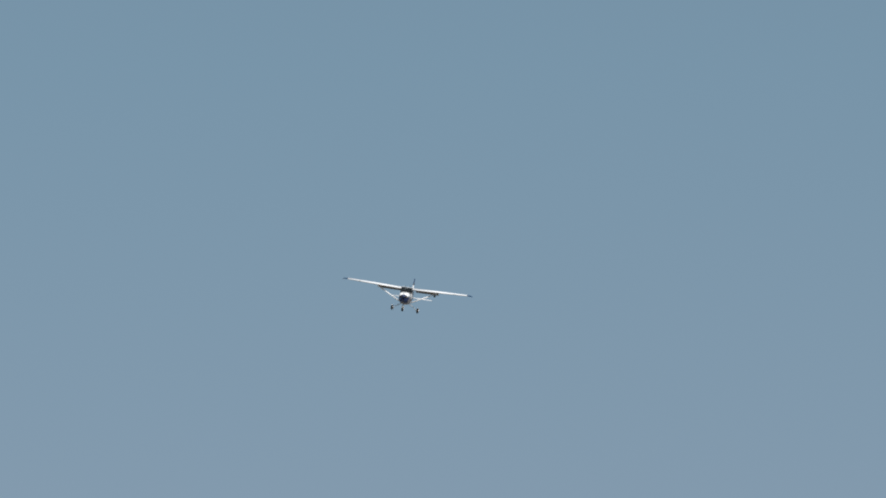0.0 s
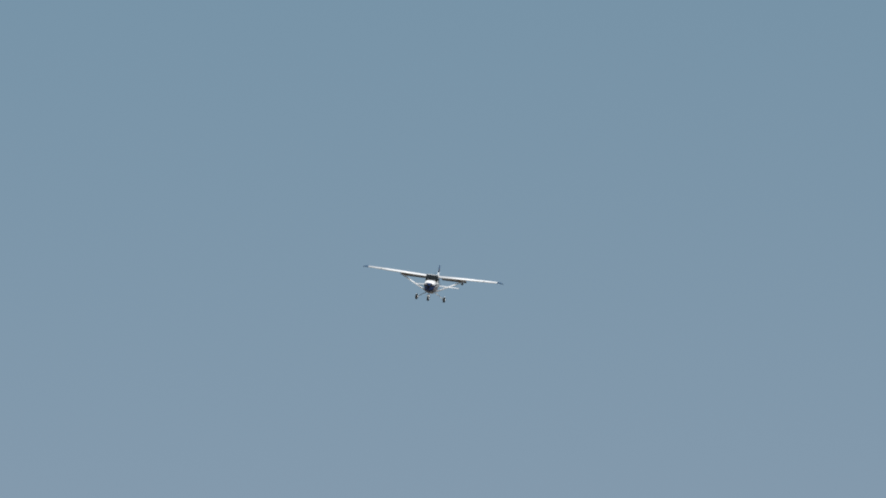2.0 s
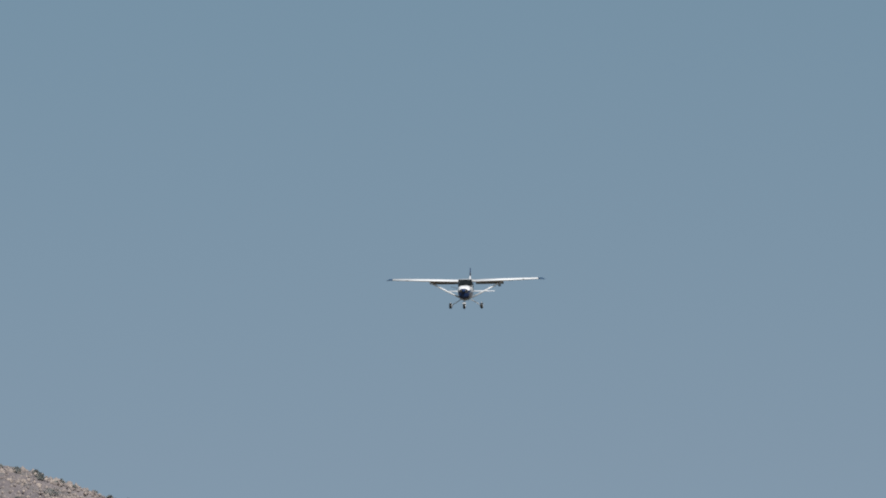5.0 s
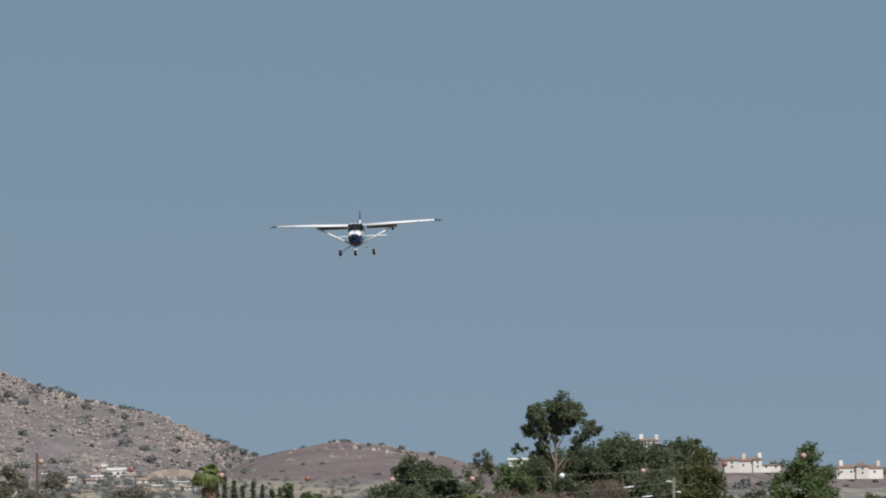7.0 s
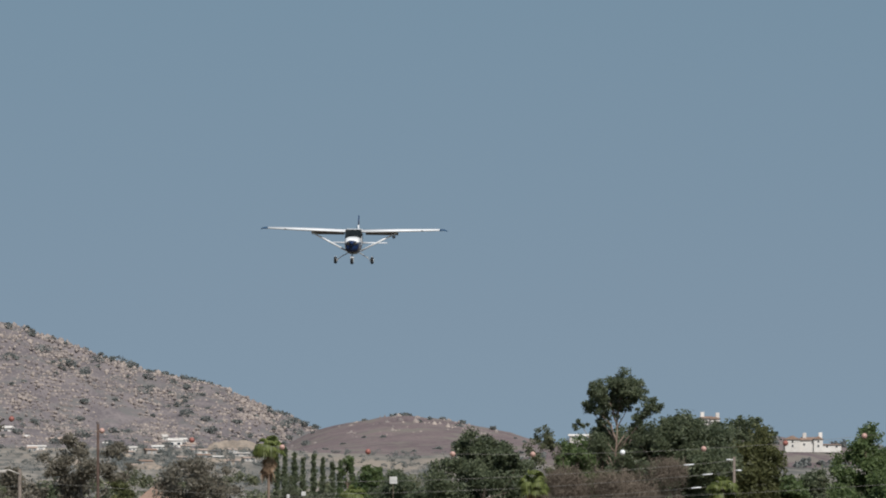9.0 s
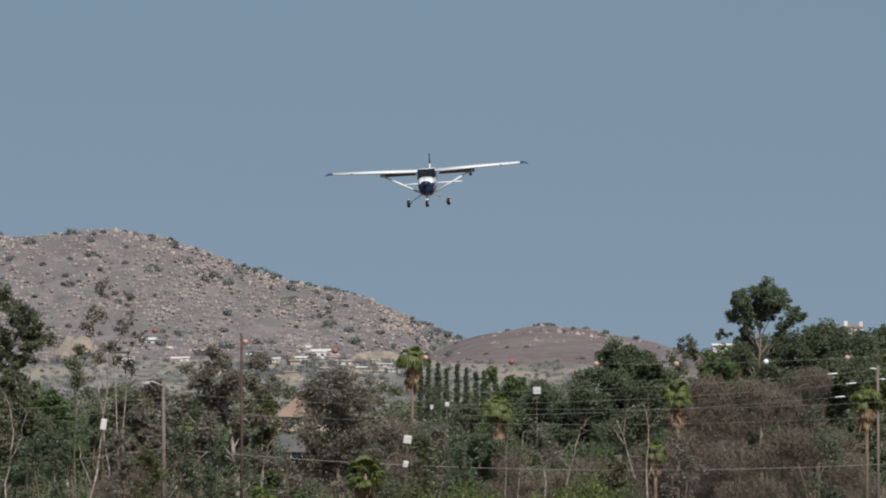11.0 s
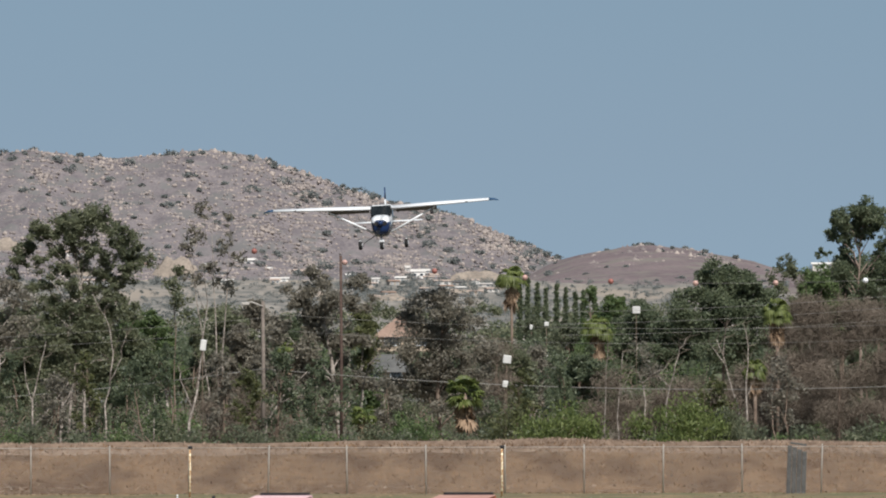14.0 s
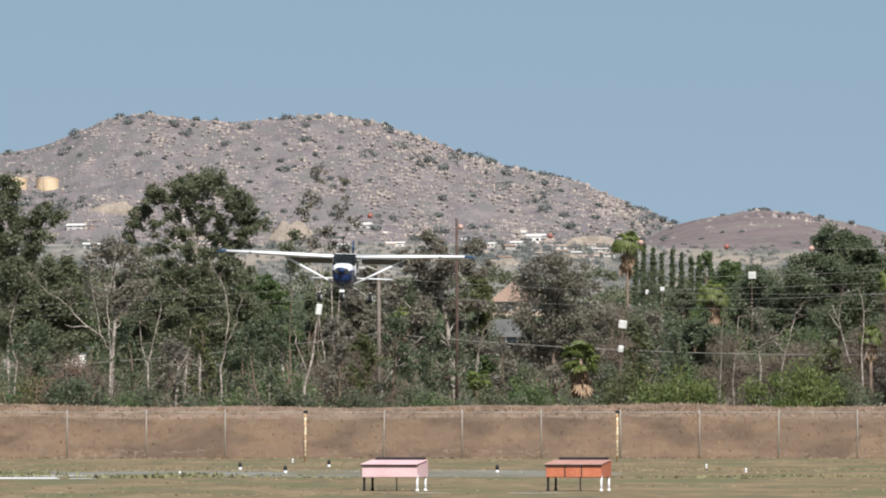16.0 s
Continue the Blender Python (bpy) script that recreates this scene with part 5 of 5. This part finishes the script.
def loft(sections, power=3.2, n=20):
    bm = bmesh.new()
    rings = [[bm.verts.new(p) for p in rounded(*s, n=n, power=power)] for s in sections]
    for a, b in zip(rings, rings[1:]):
        for i in range(n):
            bm.faces.new((a[i], a[(i + 1) % n], b[(i + 1) % n], b[i]))
    bm.faces.new(rings[0])
    bm.faces.new(rings[-1][::-1])
    bmesh.ops.recalc_face_normals(bm, faces=bm.faces)
    return bm


def airfoil(chord, thick, n=9):
    """Outline of a wing section: x along the chord, z up, leading edge at 0."""
    up, dn = [], []
    for i in range(n):
        c = (1 - math.cos(math.pi * i / (n - 1))) / 2
        t = thick / 0.2 * (0.2969 * math.sqrt(c) - 0.126 * c - 0.3516 * c * c + 0.2843 * c ** 3 - 0.1036 * c ** 4)
        camber = 0.08 * c * (1 - c)
        up.append((c * chord, (camber + t) * chord))
        dn.append((c * chord, (camber - t * 0.85) * chord))
    return up + dn[-2:0:-1]


def panel(stations, vertical=False):
    """A lifting surface through stations (span, leading-edge y, height, chord, thickness)."""
    bm = bmesh.new()
    rings = []
    for s, y, z, c, t in stations:
        rings.append([bm.verts.new((b, y + a, z + s) if vertical else (s, y + a, z + b)) for a, b in airfoil(c, t)])
    n = len(rings[0])
    for a, b in zip(rings, rings[1:]):
        for i in range(n):
            bm.faces.new((a[i], a[(i + 1) % n], b[(i + 1) % n], b[i]))
    bm.faces.new(rings[0])
    bm.faces.new(rings[-1][::-1])
    bmesh.ops.recalc_face_normals(bm, faces=bm.faces)
    return bm


def wheel(plane, x, y, z, r):
    w = new("wheel")
    w.parent = plane
    w.location = (x, y, z)
    bm = bmesh.new()
    prof = [(-0.075, r * 0.55), (-0.085, r * 0.8), (-0.05, r * 0.98), (0.05, r * 0.98), (0.085, r * 0.8), (0.075, r * 0.55)]
    rings = [[bm.verts.new((px, pr * math.cos(a), pr * math.sin(a))) for a in [2 * math.pi * i / 20 for i in range(20)]] for px, pr in prof]
    for a, b in zip(rings, rings[1:] + rings[:1]):
        for i in range(20):
            bm.faces.new((a[i], a[(i + 1) % 20], b[(i + 1) % 20], b[i]))
    bmesh.ops.recalc_face_normals(bm, faces=bm.faces)
    part("tyre", bm, RUBBER, w, "", True)
    bm = bmesh.new()
    bmesh.ops.create_cone(bm, cap_ends=True, segments=16, radius1=r * 0.54, radius2=r * 0.54, depth=0.19, matrix=pose(0, 0, 0, 0, 90, 0))
    part("rim", bm, WHITE, w)


def keel(bm):
    """Draw a fuselage in towards its belly."""
    for v in bm.verts:
        v.co.x *= 1 - 0.2 * max(0.0, -0.85 - v.co.z) / 0.6
    return bm


def build_plane():
    p = new("light_aircraft")
    tagged(p, "white high-wing propeller aeroplane with navy cowling, flying", "aeroplane")
    bm = keel(loft([(-0.95, -0.47, -1.46, 0.48), (-0.6, -0.30, -1.49, 0.49), (-0.35, -0.15, -1.5, 0.495), (0.9, -0.13, -1.45, 0.49), (1.8, -0.27, -1.3, 0.40), (3.2, -0.5, -1.08, 0.26), (5.3, -0.62, -0.86, 0.09)]))
    ob = part("fuselage", bm, [WHITE, NAVY], p, "white above, navy below", True)
    for f in ob.data.polygons:
        f.material_index = 1 if f.center.z < -0.9 + 0.05 * f.center.y else 0
    bm = keel(loft([(-2.28, -0.66, -1.16, 0.29), (-2.2, -0.57, -1.27, 0.38), (-1.95, -0.50, -1.38, 0.44), (-1.5, -0.46, -1.43, 0.465), (-0.953, -0.44, -1.47, 0.484)], n=28, power=3.4))
    ob = part("cowling", bm, [WHITE, NAVY], p, "white upper and navy lower engine cowling", True)
    for f in ob.data.polygons:
        f.material_index = 1 if f.center.z < -0.83 else 0
    for s in (-1, 1):
        bm = bmesh.new()
        bmesh.ops.create_cone(bm, cap_ends=True, segments=14, radius1=0.12, radius2=0.105, depth=0.06, matrix=pose(s * 0.18, -2.285, -0.84, 90) @ Matrix.Diagonal((1.25, 0.85, 1, 1)))
        part("air_intake", bm, BLACK, p, "black air intake")
    # windscreen and side windows
    V = [(-0.43, -0.98, -0.46), (0.43, -0.98, -0.46), (0.46, -0.44, -0.03), (-0.46, -0.44, -0.03), (-0.465, -0.9, -0.53), (0.465, -0.9, -0.53), (0.5, -0.3, -0.2), (-0.5, -0.3, -0.2)]
    mesh("windscreen", V, [(0, 1, 2, 3), (4, 0, 3, 7), (1, 5, 6, 2), (4, 5, 1, 0), (3, 2, 6, 7)], GLASS, p, "dark windscreen")
    part("cabin_roof", boxed(-0.45, 0.45, -0.43, 1.15, -0.16, -0.015, bevel=0.02), WHITE, p)
    for s in (-1, 1):
        for y0, y1 in ((-0.25, 0.4), (0.5, 1.1)):
            part("side_window", boxed(s * 0.492 - 0.012, s * 0.492 + 0.012, y0, y1, -0.62, -0.28, bevel=0.01), GLASS, p)
    for s in (-1, 1):
        wing = part("wing", panel([(s * 0.46, -0.42, -0.172, 1.63, 0.12), (s * 2.6, -0.42, -0.107, 1.63, 0.12), (s * 5.05, -0.28, -0.03, 1.18, 0.11)]), WHITE, p, "white wing panel", True)
        part("wing_tip", panel([(s * 5.055, -0.28, -0.03, 1.18, 0.11), (s * 5.3, -0.22, -0.035, 1.05, 0.10), (s * 5.5, -0.02, -0.09, 0.7, 0.05)]), BLUE, wing, "blue drooped wing tip", True)
        part("flap", panel([(s * 0.62, 0, 0, 0.46, 0.10), (s * 2.55, 0, 0, 0.46, 0.10)]), FLAP, wing, "lowered flap with shade in its colour").matrix_basis = pose(0, 1.12, -0.17, -26)
        part("landing_slot", boxed(s * 4.02 - 0.05, s * 4.02 + 0.05, -0.36, -0.30, -0.075, -0.035), BLACK, wing)
        strut = rod("wing_strut", [(s * 0.40, -0.15, -1.30), (s * 2.5, -0.02, -0.22)], 0.048, WHITE, p, "white wing strut", 8)
        rod("gear_leg", [(s * 0.32, 0.25, -1.40), (s * 0.78, 0.27, -1.68), (s * 1.03, 0.28, -1.86)], [0.03, 0.022, 0.02], GALV, p, "thin grey spring leg")
        wheel(p, s * 1.08, 0.28, -1.86, 0.205)
        part("brake", boxed(s * 0.98 - 0.04, s * 0.98 + 0.04, 0.2, 0.36, -1.92, -1.80, bevel=0.015), METAL, p)
        # white bar added to stand for the bright highlight on the wheel's top
        part("wheel_highlight", boxed(s * 1.08 - 0.045, s * 1.08 + 0.045, 0.1, 0.3, -1.665, -1.625, bevel=0.02, m=pose(0, 0, 0)), WHITE, p, "small white bar added as the wheel's highlight")
        part("tailplane", panel([(s * 0.06, 4.55, -0.89, 1.05, 0.08), (s * 1.72, 4.75, -0.89, 0.72, 0.08)]), WHITE, p, "white tailplane", True)
    rod("strut_pod", [(2.36, -0.3, -0.46), (2.36, -0.22, -0.46), (2.36, 0.05, -0.45), (2.36, 0.12, -0.44)], [0.03, 0.09, 0.09, 0.04], BLACK, p, "small dark pod under the wing", 10)
    rod("pod_bracket", [(2.36, -0.08, -0.40), (2.36, -0.08, -0.16)], 0.02, BLACK, p)
    part("fin", panel([(-0.05, 3.9, -0.62, 1.7, 0.07), (0.35, 4.5, -0.62, 1.15, 0.08), (0.80, 4.76, -0.62, 0.97, 0.08)], True), WHITE, p, "white fin root", True)
    part("fin_top", panel([(0.804, 4.762, -0.62, 0.968, 0.08), (1.36, 5.08, -0.62, 0.74, 0.07)], True), NAVY, p, "navy upper fin and rudder", True)
    rod("nose_strut", [(0, -1.7, -1.38), (0, -1.78, -1.72)], [0.045, 0.04], METAL, p)
    part("nose_fork", boxed(-0.12, 0.12, -1.92, -1.74, -1.72, -1.60, bevel=0.03), WHITE, p)
    wheel(p, 0, -1.82, -1.87, 0.19)
    bm = bmesh.new()
    bmesh.ops.create_uvsphere(bm, u_segments=16, v_segments=10, radius=0.13)
    for v in bm.verts:
        v.co.y *= 1.9
    prop = new("propeller")
    prop.parent = p
    prop.location = (0, -2.34, -0.82)
    part("spinner", bm, NAVY, prop, "dark navy spinner", True)
    for s in (0, 180):
        bm = bmesh.new()
        st = [(0.14, 0.06, 0.03), (0.4, 0.085, 0.02), (0.7, 0.075, 0.012), (0.93, 0.045, 0.006)]
        rings = [[bm.verts.new((a * c, b * t, z)) for a, b in ((-1, 0.4), (0, -1), (1, -0.4), (0, 1))] for z, c, t in st]
        for a, b in zip(rings, rings[1:]):
            for i in range(4):
                bm.faces.new((a[i], a[(i + 1) % 4], b[(i + 1) % 4], b[i]))
        bm.faces.new(rings[0]), bm.faces.new(rings[-1])
        ob = part("blade", bm, PROP, prop, "propeller blade blurred by its spin")
        ob.matrix_basis = pose(0, 0, 0, 0, s, 0)
    rod("antenna", [(0.12, 0.5, -0.12), (0.12, 0.62, 0.16)], 0.012, BLACK, p)
    return p, prop


aircraft, propeller = build_plane()


def bird(label, span):
    """A small dark bird on the wing."""
    b = new("small_bird")
    tagged(b, label, "bird")
    bm = bmesh.new()
    bmesh.ops.create_uvsphere(bm, u_segments=10, v_segments=8, radius=span * 0.13)
    for v in bm.verts:
        v.co.x *= 2.6
    part("body", bm, BLACK, b, "", True)
    for s in (-1, 1):
        mesh("wing", [(-0.10 * span, 0, 0), (0.12 * span, 0, 0), (0.02 * span, s * 0.25 * span, 0.12 * span), (-0.16 * span, s * 0.5 * span, 0.05 * span), (0, 0, 0.03 * span)], [(0, 4, 2, 3), (4, 1, 2)], BLACK, b)
    mesh("tail", [(-0.25 * span, 0, 0.01 * span), (-0.5 * span, 0.08 * span, 0), (-0.42 * span, 0, 0.01 * span), (-0.5 * span, -0.08 * span, 0)], [(0, 1, 2, 3)], BLACK, b)
    return b


swallow = bird("tiny dark bird darting above the hill", 0.24)
swift = bird("tiny dark bird crossing the open sky", 0.12)


def motions():
    walk(aircraft, [
        (0.0, pose(39.46, 988.25, 52.81, 2.5, 8.94, -7.09)),
        (0.5, pose(38.06, 970.68, 50.87, 2.5, 8.44, -6.91)),
        (1.0, pose(36.66, 953.30, 48.96, 2.5, 9.03, -6.74)),
        (1.5, pose(35.29, 936.08, 47.07, 2.5, 9.28, -6.56)),
        (2.0, pose(33.92, 919.04, 45.19, 2.5, 7.96, -6.38)),
        (2.5, pose(32.57, 902.17, 43.34, 2.5, 6.71, -6.20)),
        (3.0, pose(31.24, 885.47, 41.50, 2.5, 6.61, -6.02)),
        (5.5, pose(24.75, 804.37, 32.58, 2.5, -2.17, -5.10)),
        (6.0, pose(23.75, 788.62, 30.90, 2.5, -3.65, -4.92)),
        (6.5, pose(22.66, 773.02, 29.51, 2.5, -3.53, -4.83)),
        (7.0, pose(21.36, 757.56, 28.34, 2.5, -1.85, -4.72)),
        (7.5, pose(19.98, 742.25, 27.20, 2.5, -1.07, -4.59)),
        (8.0, pose(18.59, 727.08, 26.13, 2.5, -0.94, -4.46)),
        (8.5, pose(17.20, 712.05, 25.25, 2.5, -0.54, -4.33)),
        (9.0, pose(15.78, 697.16, 24.37, 2.5, 0.60, -4.20)),
        (9.5, pose(14.40, 682.41, 23.53, 2.5, -0.25, -3.97)),
        (10.0, pose(13.12, 667.78, 22.70, 2.5, -1.82, -3.74)),
        (12.5, pose(6.92, 596.55, 17.70, 2.5, -4.12, -2.56)),
        (13.0, pose(5.56, 582.67, 16.33, 2.4, -3.24, -2.55)),
        (13.5, pose(4.13, 568.90, 14.76, 2.2, -2.26, -2.52)),
        (14.0, pose(2.53, 555.24, 13.05, 2.1, -2.99, -2.46)),
        (14.5, pose(0.86, 541.69, 11.44, 2.0, -0.88, -2.89)),
        (15.0, pose(-0.91, 528.25, 10.11, 1.1, 0.29, -3.30)),
        (15.5, pose(-2.43, 514.91, 9.07, -0.6, -0.23, -3.13)),
        (16.0, pose(-4.12, 501.67, 8.46, -1.5, 1.50, -2.93)),
    ])
    walk(propeller, [(i / 10, pose(0, -2.34, -0.82, 0, (i * 85) % 360, 0)) for i in range(161)])
    walk(swallow, [(t, Matrix.Translation(spot(h, v, 450))) for t, h, v in (
        (0, 3300, 150), (11.8, 1900, 190), (12.4, 1320, 300), (12.7, 1215, 248), (12.8, 1199, 209), (12.9, 1173, 209), (13.0, 1185, 233), (13.1, 1242, 272), (13.2, 1302, 314), (13.3, 1373, 350), (13.8, 1900, 420), (16, 3900, 300))])
    walk(swift, [(t, Matrix.Translation(spot(h, v, 220))) for t, h, v in ((0, -9000, 300), (5.0, -840, 120), (5.9, 748, 18), (6.0, 925, 7), (6.1, 1103, -6), (6.5, 1790, -35), (7.0, 2650, -80), (16, 14000, -900))])


motions()
